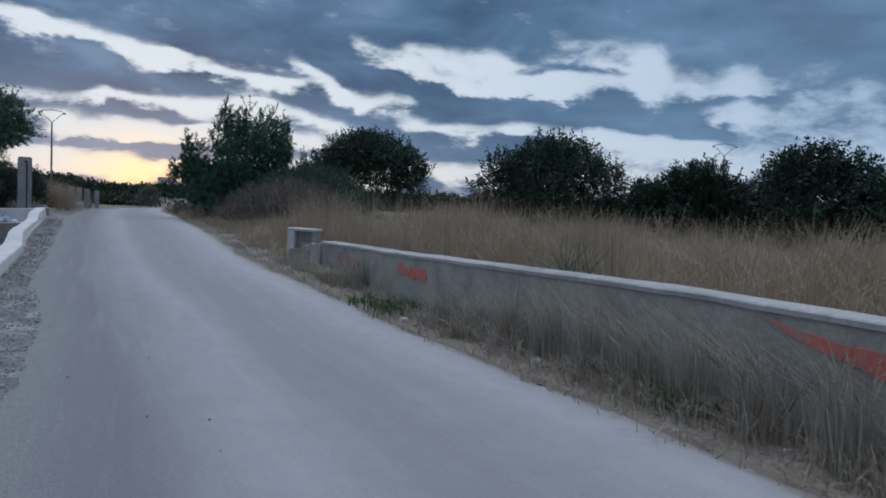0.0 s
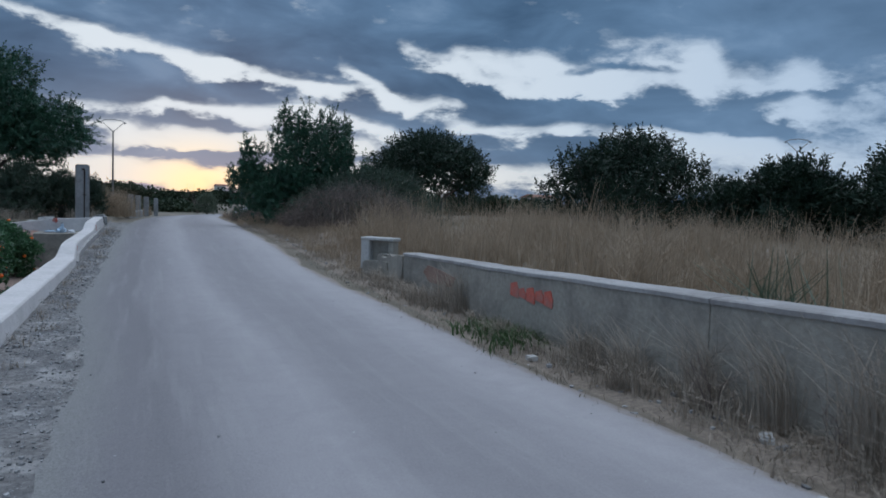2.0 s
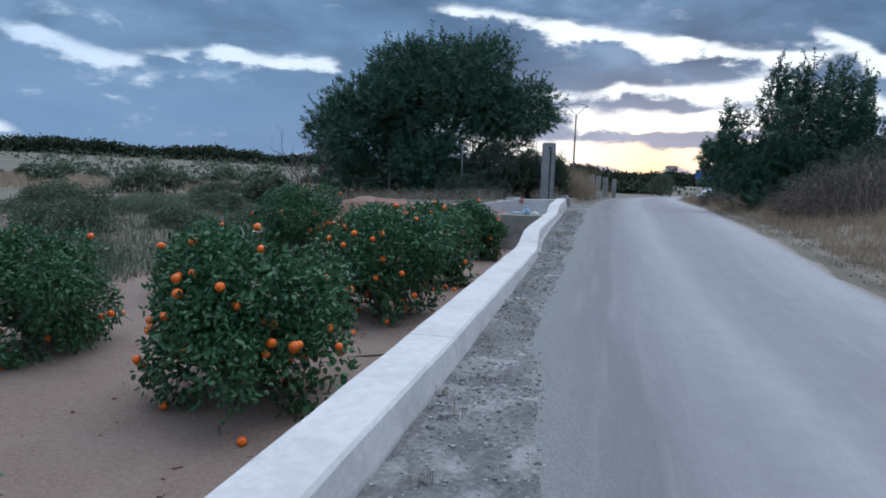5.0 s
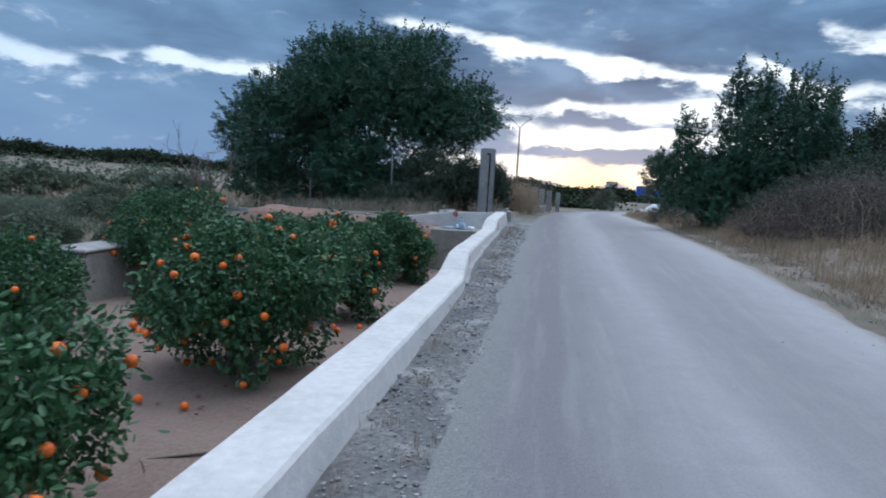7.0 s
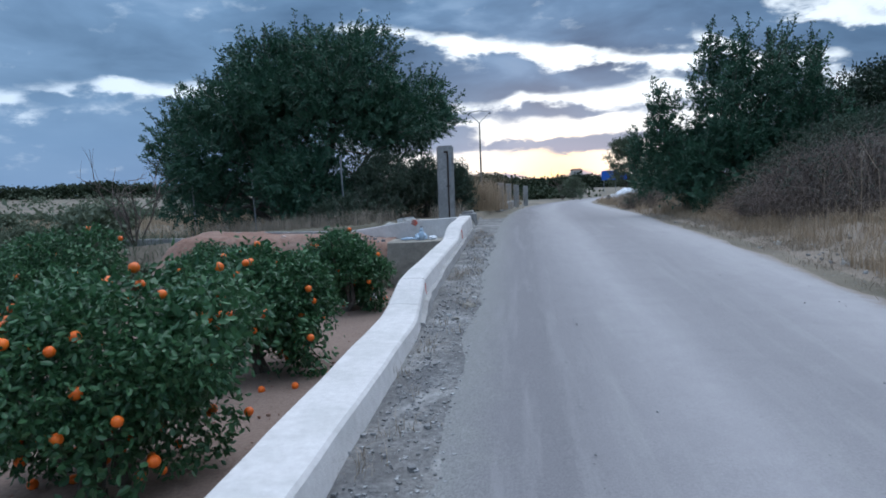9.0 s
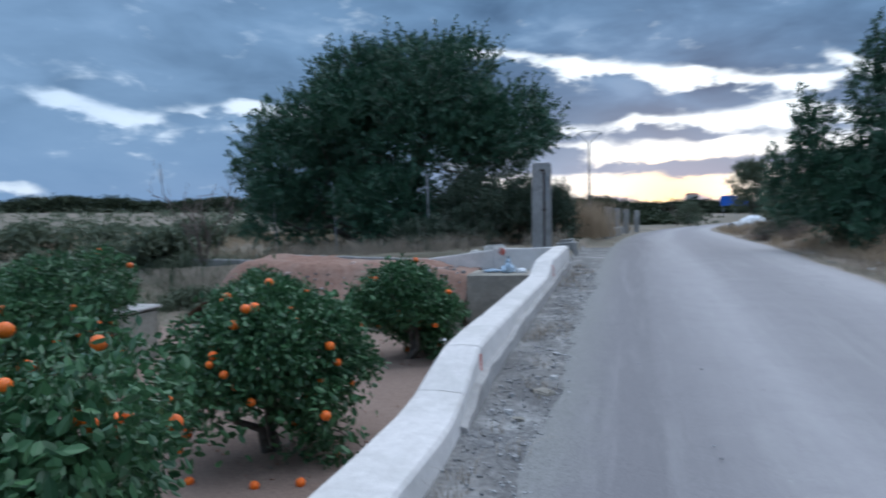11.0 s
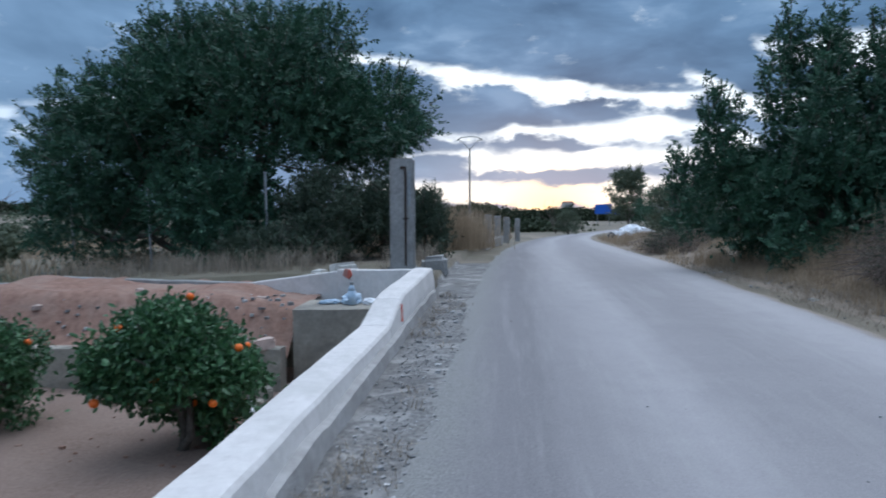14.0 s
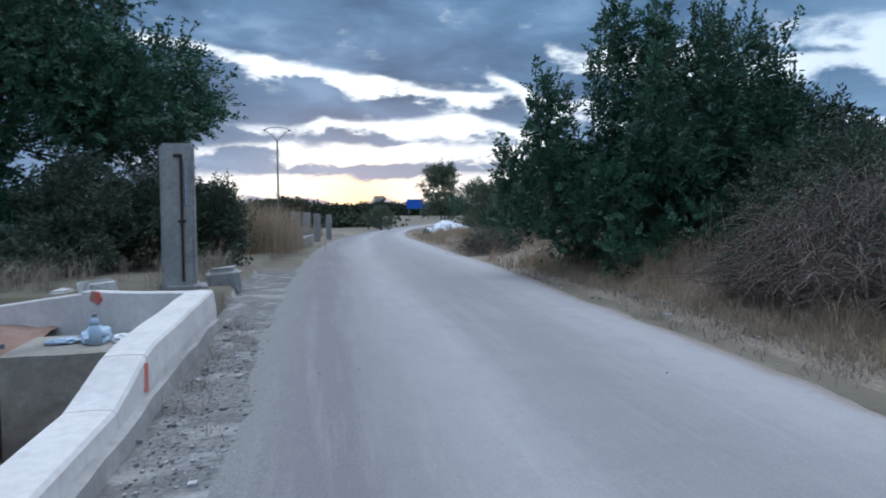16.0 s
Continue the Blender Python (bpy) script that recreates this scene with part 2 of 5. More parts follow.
def road_material():
    """Pale worn asphalt: lighter wheel tracks and dust along both sides, fine aggregate and patches."""
    m = bpy.data.materials.new("worn_asphalt")
    m.use_nodes = True
    nt = m.node_tree
    bsdf = nt.nodes["Principled BSDF"]
    pos = nt.nodes.new("ShaderNodeNewGeometry").outputs["Position"]
    at = nt.nodes.new("ShaderNodeAttribute")
    at.attribute_name = "across"
    ac = at.outputs["Fac"]
    mp = nt.nodes.new("ShaderNodeMapping")
    mp.inputs["Scale"].default_value = (1.0, 0.06, 1.0)
    nt.links.new(pos, mp.inputs[0])
    streak = noise_of(nt, mp.outputs[0], 1.3, 5, 0.6, 0.3)
    w = val(nt, "ADD", ac, val(nt, "MULTIPLY", val(nt, "SUBTRACT", streak, 0.5), 0.22))
    band = ramp(nt, w, [(0.0, 0.12), (0.17, 0.08), (0.29, 0.55), (0.39, 0.84), (0.48, 0.50), (0.58, 0.42), (0.72, 0.62), (0.85, 1.0), (0.95, 0.85), (1.0, 0.5)])
    col = mix(nt, band, (0.138, 0.122, 0.130), (0.450, 0.415, 0.422))
    grain = ramp(nt, noise_of(nt, pos, 75, 6, 0.75), [(0.32, 0.0), (0.68, 1.0)])
    col = mix(nt, 0.34, col, mix(nt, grain, (0.14, 0.14, 0.15), (0.42, 0.41, 0.41)))
    blot = ramp(nt, noise_of(nt, pos, 2.6, 6, 0.65, 0.6), [(0.42, 0.0), (0.66, 1.0)])
    col = mix(nt, val(nt, "MULTIPLY", blot, 0.16), col, (0.17, 0.16, 0.17))
    dust = ramp(nt, noise_of(nt, mp.outputs[0], 6.0, 6, 0.7), [(0.5, 0.0), (0.75, 1.0)])
    col = mix(nt, val(nt, "MULTIPLY", dust, 0.35), col, (0.40, 0.385, 0.375))
    gritty = mix(nt, grain, (0.12, 0.115, 0.11), (0.34, 0.33, 0.32))
    ragged = val(nt, "MULTIPLY", val(nt, "SUBTRACT", noise_of(nt, pos, 5.0, 6, 0.7), 0.5), 0.16)
    col = mix(nt, ramp(nt, val(nt, "ADD", ac, ragged), [(0.03, 1.0), (0.11, 0.0)]), col, gritty)
    straw = mix(nt, grain, (0.15, 0.115, 0.085), (0.34, 0.28, 0.22))
    col = mix(nt, ramp(nt, val(nt, "ADD", ac, val(nt, "MULTIPLY", ragged, 0.7)), [(0.925, 0.0), (0.985, 1.0)]), col, straw)
    nt.links.new(col, bsdf.inputs["Base Color"])
    bsdf.inputs["Roughness"].default_value = 0.9
    b = nt.nodes.new("ShaderNodeBump")
    b.inputs["Strength"].default_value = 0.5
    b.inputs["Distance"].default_value = 0.012
    nt.links.new(noise_of(nt, pos, 90, 6, 0.7), b.inputs["Height"])
    nt.links.new(b.outputs[0], bsdf.inputs["Normal"])
    return m


def ground_material():
    m = bpy.data.materials.new("earth")
    m.use_nodes = True
    nt = m.node_tree
    bsdf = nt.nodes["Principled BSDF"]
    pos = nt.nodes.new("ShaderNodeNewGeometry").outputs["Position"]

    def mask(key):
        a = nt.nodes.new("ShaderNodeAttribute")
        a.attribute_name = key
        n = noise_of(nt, pos, 3.0, 5, 0.6)
        return ramp(nt, val(nt, "ADD", a.outputs["Fac"], val(nt, "MULTIPLY", val(nt, "SUBTRACT", n, 0.5), 0.5)), [(0.42, 0.0), (0.58, 1.0)])
    g = ramp(nt, noise_of(nt, pos, 1.1, 8, 0.7, 0.3), [(0.3, 0.0), (0.7, 1.0)])
    far = ramp(nt, noise_of(nt, pos, 0.07, 5, 0.6, 0.5), [(0.4, 0.0), (0.6, 1.0)])
    field = mix(nt, g, (0.14, 0.112, 0.085), (0.28, 0.23, 0.18))
    field = mix(nt, val(nt, "MULTIPLY", far, 0.6), field, (0.095, 0.095, 0.062))
    fine = ramp(nt, noise_of(nt, pos, 26, 6, 0.7), [(0.3, 0.0), (0.7, 1.0)])
    soil = mix(nt, fine, (0.155, 0.10, 0.078), (0.30, 0.21, 0.168))
    soil = mix(nt, val(nt, "MULTIPLY", g, 0.4), soil, (0.33, 0.25, 0.21))
    grav = mix(nt, fine, (0.050, 0.050, 0.053), (0.33, 0.32, 0.315))
    dark = ramp(nt, noise_of(nt, pos, 1.7, 5, 0.65, 0.6), [(0.45, 0.0), (0.62, 1.0)])
    grav = mix(nt, val(nt, "MULTIPLY", dark, 0.6), grav, (0.075, 0.075, 0.082))
    pale = ramp(nt, noise_of(nt, pos, 2.4, 5, 0.6, 0.8), [(0.52, 0.0), (0.66, 1.0)])
    grav = mix(nt, val(nt, "MULTIPLY", pale, 0.7), grav, (0.44, 0.425, 0.41))
    grav = mix(nt, val(nt, "MULTIPLY", g, 0.22), grav, (0.24, 0.195, 0.15))
    litter = mix(nt, fine, (0.13, 0.10, 0.078), (0.36, 0.295, 0.235))
    col = mix(nt, mask("soil"), field, soil)
    col = mix(nt, mask("litter"), col, litter)
    col = mix(nt, mask("gravel"), col, grav)
    nt.links.new(col, bsdf.inputs["Base Color"])
    bsdf.inputs["Roughness"].default_value = 0.95
    b = nt.nodes.new("ShaderNodeBump")
    b.inputs["Strength"].default_value = 0.6
    b.inputs["Distance"].default_value = 0.03
    nt.links.new(noise_of(nt, pos, 22, 7, 0.7), b.inputs["Height"])
    nt.links.new(b.outputs[0], bsdf.inputs["Normal"])
    return m


M_ROAD = road_material()
M_EARTH = ground_material()
M_WHITE = material("whitewash", (0.60, 0.555, 0.535), (0.74, 0.695, 0.67), 14, 0.9, 0.35, 45, (0.46, 0.44, 0.41), 2.2, 0.45)
M_COPING = material("worn_coping_paint", (0.34, 0.32, 0.31), (0.48, 0.455, 0.44), 14, 0.9, 0.4, 45, (0.22, 0.20, 0.185), 1.8, 0.6)
M_CONC = material("grey_concrete", (0.275, 0.250, 0.210), (0.405, 0.370, 0.315), 18, 0.92, 0.4, 50, (0.13, 0.12, 0.11), 1.6, 0.6)
M_CONC_D = material("dark_concrete", (0.15, 0.145, 0.14), (0.25, 0.24, 0.225), 12, 0.92, 0.5, 40, (0.10, 0.095, 0.085), 2.0, 0.6)
M_POST = material("weathered_post", (0.25, 0.245, 0.24), (0.38, 0.37, 0.36), 16, 0.9, 0.35, 55, (0.14, 0.135, 0.13), 2.5, 0.55)
M_RUST = material("rusty_steel", (0.030, 0.024, 0.022), (0.075, 0.048, 0.036), 30, 0.75, 0.3, 90, metal=0.4)
M_RED = material("red_spray_paint", (0.50, 0.10, 0.07), (0.66, 0.17, 0.12), 22, 0.8, 0.2, 60, (0.33, 0.22, 0.19), 6.0, 0.75)
M_ORANGE_PAINT = material("orange_spray_paint", (0.60, 0.24, 0.12), (0.68, 0.32, 0.18), 22, 0.8, 0.2, 60, (0.36, 0.28, 0.22), 6.0, 0.6)
M_GREEN_PAINT = material("pale_green_paint", (0.22, 0.27, 0.22), (0.30, 0.35, 0.29), 22, 0.8, 0.1, 60)
M_MOUND = material("reddish_spoil", (0.20, 0.105, 0.078), (0.34, 0.20, 0.15), 9, 0.95, 0.7, 24, (0.38, 0.30, 0.25), 1.4, 0.4)
M_STONE = material("verge_stone", (0.13, 0.13, 0.138), (0.42, 0.41, 0.40), 20, 0.9, 0.3, 60, island=0.55)
M_PINK = material("pinkish_stone", (0.40, 0.29, 0.25), (0.58, 0.46, 0.41), 14, 0.9, 0.3, 50, obj_random=0.2)
M_RUBBLE = material("pale_rubble", (0.42, 0.40, 0.38), (0.62, 0.60, 0.57), 16, 0.9, 0.3, 60, obj_random=0.15)
M_CAROB = leaf_material("carob_leaf", (0.010, 0.040, 0.024), (0.070, 0.165, 0.095), 0.45, 0.5, 0.14)
# carob leaf again, darker: backlighting of the far trees is put into the colour
M_BACKLIT_LEAF = leaf_material("backlit_carob_leaf", (0.008, 0.020, 0.010), (0.032, 0.062, 0.036), 0.55, 0.5, 0.08)
M_THICKET = leaf_material("thicket_leaf", (0.026, 0.046, 0.030), (0.098, 0.132, 0.088), 0.7, 0.6, 0.12)
M_OLIVE = leaf_material("dusty_leaf", (0.060, 0.085, 0.052), (0.175, 0.205, 0.135), 0.6, 0.5, 0.2)
M_CITRUS = leaf_material("citrus_leaf", (0.013, 0.050, 0.023), (0.100, 0.220, 0.092), 0.34, 0.6, 0.16)
M_WEED = leaf_material("weed_leaf", (0.03, 0.075, 0.022), (0.09, 0.15, 0.05), 0.6, 0.5, 0.2)
M_DRY = leaf_material("dry_grass", (0.17, 0.125, 0.080), (0.60, 0.460, 0.325), 0.8, 0.45, 0.2)
M_DRY_G = leaf_material("grey_dry_stalk", (0.17, 0.135, 0.105), (0.50, 0.42, 0.335), 0.85, 0.65, 0.1)
M_BRAMBLE = leaf_material("bramble_stem", (0.058, 0.046, 0.041), (0.30, 0.235, 0.200), 0.85, 0.7, 0.05)
M_FARTREE = leaf_material("far_foliage", (0.020, 0.034, 0.018), (0.06, 0.08, 0.04), 0.8, 0.6, 0.1)
M_BARK = material("grey_bark", (0.07, 0.06, 0.05), (0.16, 0.14, 0.12), 20, 0.95, 0.6, 40)
M_FRUIT = material("orange_peel", (0.88, 0.135, 0.010), (0.97, 0.20, 0.016), 6, 0.42, 0.15, 300, obj_random=0.15)
M_STEEL = material("galvanised_steel", (0.26, 0.27, 0.28), (0.38, 0.39, 0.40), 25, 0.55, 0.1, 60, metal=0.6)
M_BLUE = material("blue_sign_paint", (0.012, 0.10, 0.50), (0.02, 0.14, 0.62), 4, 0.45, 0.0)
M_BAG = material("white_plastic", (0.66, 0.68, 0.72), (0.82, 0.83, 0.86), 10, 0.5, 0.3, 30)
M_BLUEBAG = material("pale_blue_plastic", (0.30, 0.42, 0.55), (0.48, 0.58, 0.68), 10, 0.5, 0.3, 30)
M_HOUSE = material("pale_render", (0.52, 0.50, 0.47), (0.66, 0.64, 0.60), 3, 0.9, 0.1)
M_ROOF = material("tile_roof", (0.20, 0.10, 0.07), (0.30, 0.16, 0.11), 6, 0.9, 0.2)
M_DARK = material("dark_glass", (0.02, 0.025, 0.03), (0.04, 0.045, 0.05), 3, 0.2, 0.0)


# ---- mesh helpers ----
def np_mesh(name, verts, faces, mats, smooth=False, index=None):
    """A mesh from numpy arrays; all faces have the same number of corners."""
    me = bpy.data.meshes.new(name)
    verts, faces = np.asarray(verts, np.float32), np.asarray(faces, np.int32)
    n, k = faces.shape
    me.vertices.add(len(verts))
    me.vertices.foreach_set("co", verts.ravel())
    me.loops.add(n * k)
    me.loops.foreach_set("vertex_index", faces.ravel())
    me.polygons.add(n)
    me.polygons.foreach_set("loop_start", np.arange(0, n * k, k, dtype=np.int32))
    if index is not None:
        me.polygons.foreach_set("material_index", np.asarray(index, np.int32))
    me.polygons.foreach_set("use_smooth", np.full(n, smooth))
    for m in mats if isinstance(mats, (list, tuple)) else [mats]:
        me.materials.append(m)
    me.update(calc_edges=True)
    me.validate()
    return me


def part(name, bm, mat, parent=None, label="", smooth=False):
    """Links a bmesh as one mesh object under its thing."""
    me = bpy.data.meshes.new(name)
    for f in bm.faces:
        f.smooth = smooth
    bm.to_mesh(me)
    bm.free()
    me.materials.append(mat)
    ob = new(name, me)
    ob.parent = parent
    return tagged(ob, label)


def mesh_part(name, me, parent=None, label=""):
    ob = new(name, me)
    ob.parent = parent
    return tagged(ob, label)


def thing(name, m, label, category, group="", kind=""):
    ob = new(name)
    ob.empty_display_size = 0.2
    ob.matrix_world = m
    return tagged(ob, label, category, group, kind)


def box(sx, sy, sz, bevel=0.01, seg=1, at=(0, 0, 0)):
    """A bevelled block whose base centre stands at `at`."""
    bm = bmesh.new()
    bmesh.ops.create_cube(bm, size=1, matrix=Matrix.Translation((at[0], at[1], at[2] + sz / 2)) @ Matrix.Diagonal((sx, sy, sz, 1)))
    if bevel:
        bmesh.ops.bevel(bm, geom=bm.edges[:], offset=bevel, segments=seg, affect="EDGES")
    return bm


def roughen(bm, amount, scale, seed=0.0):
    for v in bm.verts:
        p = v.co * scale + Vector((seed, seed * 0.7, 0))
        v.co += Vector((noise.noise(p), noise.noise(p + Vector((9, 0, 0))), noise.noise(p + Vector((0, 9, 0))))) * amount
    return bm


def tube(points, radii, sides=7):
    """A tapering tube through points, as vertex and quad arrays."""
    pts = np.array(points, float)
    verts, faces = [], []
    for i, p in enumerate(pts):
        d = pts[min(i + 1, len(pts) - 1)] - pts[max(i - 1, 0)]
        d = d / (np.linalg.norm(d) + 1e-9)
        a = np.cross(d, (0.3, 0.9, 0.2))
        a /= np.linalg.norm(a) + 1e-9
        b = np.cross(d, a)
        for s in range(sides):
            w = 2 * math.pi * s / sides
            verts.append(p + radii[i] * (math.cos(w) * a + math.sin(w) * b))
    for i in range(len(pts) - 1):
        for s in range(sides):
            t = (s + 1) % sides
            faces.append((i * sides + s, i * sides + t, (i + 1) * sides + t, (i + 1) * sides + s))
    return verts, faces


def join(chunks):
    verts, faces, n = [], [], 0
    for v, f in chunks:
        verts.append(np.asarray(v, float))
        faces.append(np.asarray(f, int) + n)
        n += len(v)
    return np.concatenate(verts), np.concatenate(faces)


def unit(a):
    return a / (np.linalg.norm(a, axis=-1, keepdims=True) + 1e-9)


def leaf_quads(base, o, side, nrm, ln, wd, fold):
    """Leaf arrays: folded along a rib (six points, two quads) or, for foliage that stays far off, one lozenge each."""
    n = len(base)
    if not fold:
        m = base + o * ln * 0.5
        v = np.stack([base, m + side * wd * 0.5 + nrm * wd * 0.1, base + o * ln, m - side * wd * 0.5 + nrm * wd * 0.1], 1).reshape(-1, 3)
        return v, np.arange(n * 4).reshape(-1, 4)
    m1, m2 = base + o * ln * 0.32, base + o * ln * 0.73
    v = np.stack([base, m1 + side * wd * 0.5 + nrm * wd * 0.15, m2 + side * wd * 0.44 + nrm * wd * 0.12, base + o * ln,
                  m2 - side * wd * 0.44 + nrm * wd * 0.12, m1 - side * wd * 0.5 + nrm * wd * 0.15], 1).reshape(-1, 3)
    i = np.arange(n)[:, None] * 6
    return v, np.concatenate([i + np.array([[0, 1, 2, 3]]), i + np.array([[0, 3, 4, 5]])], 0)


def leaves(rng, centres, outward, length, width, per=1, spread=0.1, droop=0.2, fold=False):
    """Single leaves, `per` at each centre, pointing outward with much scatter."""
    c = np.repeat(centres, per, 0) + rng.normal(0, spread, (len(centres) * per, 3))
    o = np.repeat(outward, per, 0)
    d = unit(o * 0.7 + rng.normal(0, 0.75, c.shape) - np.array((0, 0, droop)))
    s = unit(np.cross(d, rng.normal(0, 1, c.shape)))
    nrm = np.cross(d, s)
    n = len(c)
    ln = (length * rng.uniform(0.65, 1.3, n))[:, None]
    wd = (width * rng.uniform(0.7, 1.25, n))[:, None]
    return leaf_quads(c, unit(d - np.array((0, 0, 0.15))), s, nrm, ln, wd, fold)


def sprigs(rng, centres, outward, reach, length, width, per=7, fold=False):
    """Pinnate sprigs: leaflets set in pairs along a short twig that points out and a little up."""
    n = len(centres)
    d = unit(outward * 0.65 + rng.normal(0, 0.55, (n, 3)) + np.array((0, 0, 0.30)))
    s = unit(np.cross(d, rng.normal(0, 1, (n, 3))))
    r = reach * rng.uniform(0.7, 1.3, n)
    c, o = [], []
    for j in range(per):
        u = (j + 1) / per
        side = 0.0 if j == per - 1 else (1.0 if j % 2 else -1.0)
        c.append(centres + d * (r * u)[:, None])
        o.append(unit(d * 0.75 + s * side * 0.85 + rng.normal(0, 0.12, (n, 3))))
    c, o = np.concatenate(c), np.concatenate(o)
    m = len(c)
    w = unit(np.cross(o, np.tile(np.cross(d, s), (per, 1)) + rng.normal(0, 0.35, (m, 3))))
    nrm = np.cross(o, w)
    ln = (length * rng.uniform(0.7, 1.25, m))[:, None]
    wd = (width * rng.uniform(0.75, 1.2, m))[:, None]
    return leaf_quads(c, o, w, nrm, ln, wd, fold)


def lobes_points(rng, lobes, n, shell=0.55):
    """Points in a crown made of ellipsoid lobes (x, y, z, rx, ry, rz), most of them near the outside, with gaps."""
    L = np.array(lobes, float)
    vol = (L[:, 3] * L[:, 4] * L[:, 5]) ** 0.66
    k = rng.choice(len(L), n * 2, p=vol / vol.sum())
    d = unit(rng.normal(0, 1, (n * 2, 3)))
    r = shell + (1.06 - shell) * rng.random(n * 2) ** 0.6
    p = L[k, :3] + d * r[:, None] * L[k, 3:]
    q = ((p[:, None, :] - L[None, :, :3]) / L[None, :, 3:]) if len(L) < 40 else None
    if q is not None:
        deep = (np.sqrt((q ** 2).sum(2)) < shell * 0.8).sum(1) > 0
        p, d = p[~deep], d[~deep]
    h = np.array([noise.noise(Vector(a) * 1.3) + 0.5 * noise.noise(Vector(a) * 3.1) for a in p])
    keep = h > -0.20
    return p[keep][:n], d[keep][:n]


def blades(rng, xy, z, height, width, lean=0.35, bend=0.3, drift=(0.0, 0.0)):
    """Grass blades: two bent quads each, rising from the points xy at heights z."""
    n = len(xy)
    h = (np.asarray(height) * rng.uniform(0.45, 1.15, n))[:, None]
    a = rng.uniform(0, 2 * math.pi, n)
    side = np.stack([np.cos(a), np.sin(a), np.zeros(n)], 1) * (width * rng.uniform(0.6, 1.4, n))[:, None]
    b = rng.uniform(0, 2 * math.pi, n)
    off = np.stack([np.cos(b), np.sin(b), np.zeros(n)], 1) * (np.abs(rng.normal(0, lean, n)))[:, None]
    off = off + np.array((drift[0], drift[1], 0.0)) * rng.uniform(0.4, 1.2, n)[:, None]
    base = np.concatenate([xy, z[:, None]], 1)
    up = np.array((0, 0, 1.0))
    mid = base + (up + off * 0.4) * h * 0.55
    tip = base + (up * (1 - bend * 0.3) + off * (1 + bend)) * h
    v = np.stack([base - side, base + side, mid + side * 0.7, mid - side * 0.7, tip + side * 0.2, tip - side * 0.2], 1).reshape(-1, 3)
    i = np.arange(n)[:, None] * 6
    f = np.concatenate([i + np.array([[0, 1, 2, 3]]), i + np.array([[3, 2, 4, 5]])], 0)
    return v, f


# ---- the lie of the land ----
ROAD_Y = (-40, 0, 4.6, 8.4, 11, 14, 16, 18, 19.3, 22.5, 26, 30, 36, 48, 62, 80, 110, 400)
ROAD_Z = (0.2, 0.155, 0.07, -0.03, 0.02, 0.05, 0.08, 0.14, 0.20, 0.30, 0.36, 0.37, 0.32, 0.15, -0.15, -0.45, -0.7, -1.0)


def road_z(y):
    return np.interp(y, ROAD_Y, ROAD_Z)


def road_x(y):
    return 1.81 + 0.0024 * np.maximum(np.asarray(y, float) - 28, 0) ** 1.9


def half_road(y):
    return np.interp(y, (0, 40, 60, 100), (2.2, 2.2, 1.9, 1.7))


def smooth(a, b, v):
    t = np.clip((np.asarray(v, float) - a) / (b - a), 0, 1)
    return t * t * (3 - 2 * t)


def ground_z(x, y):
    x, y = np.asarray(x, float), np.asarray(y, float)
    r = road_z(y)
    off = x - road_x(y)
    # right bank, behind the canal wall
    right = r + 0.25 * smooth(2.9, 4.0, off) - 0.5 * smooth(10, 60, off)
    # sunken orchard left of the low wall, field beyond
    sunk = (1 - smooth(28.3, 28.8, y)) * (1 - smooth(-9, -14, x)) * smooth(-60, -20, y)
    left = np.where(x < -1.06, -0.86 * sunk + (1 - sunk) * (r + 0.12 - 0.5 * smooth(-2, -14, x)), r - 0.03)
    z = np.where(off > 0, right, left)
    z = np.where((np.abs(off) < half_road(y) + 0.15), r - 0.035, z)
    far = np.hypot(x, y)
    z = z - 0.6 * smooth(60, 150, far) + 9.0 * smooth(140, 520, far) * smooth(0.1, -0.9, x / (far + 1)) 
    return z


def build_ground():
    xs = np.concatenate([-np.geomspace(1500, 14, 26), np.arange(-13.5, -1.3, 0.5), [-1.11, -1.03], np.arange(-0.9, 9, 0.3), np.geomspace(9.4, 1500, 30)])
    ys = np.concatenate([-np.geomspace(600, 9, 14), np.arange(-8, 46, 0.4), np.geomspace(46.5, 2500, 40)])
    X, Y = np.meshgrid(xs, ys)
    Z = ground_z(X, Y)
    off = np.abs(X - road_x(Y)) - half_road(Y)
    lump = np.array([noise.noise(Vector((a * 0.9, b * 0.9, 0))) + 0.5 * noise.noise(Vector((a * 2.7, b * 2.7, 3))) for a, b in zip(X.ravel(), Y.ravel())]).reshape(X.shape)
    Z = Z + lump * 0.05 * smooth(0.1, 0.9, off) + lump * 0.25 * smooth(8, 40, off)
    V = np.stack([X, Y, Z], 2).reshape(-1, 3)
    ny, nx = X.shape
    i = (np.arange(ny - 1)[:, None] * nx + np.arange(nx - 1)[None]).ravel()
    F = np.stack([i, i + 1, i + 1 + nx, i + nx], 1)
    me = np_mesh("ground", V, F, M_EARTH, True)
    soil = ((X < -1.06) & (X > -9.5) & (Y < 27.5)).astype(np.float32)
    gravel = ((X > -1.08) & (X < 0.6) & (Y < 34)).astype(np.float32)
    litter = ((off > 0) & (off < 1.8) & (X > 2) & (Y < 70)).astype(np.float32)
    for key, a in (("soil", soil), ("gravel", gravel), ("litter", litter)):
        at = me.attributes.new(key, "FLOAT", "POINT")
        at.data.foreach_set("value", a.ravel().astype(np.float32))
    tagged(new("ground", me), "brown orchard soil, gravel verges and dry fields", "ground", kind="structure")


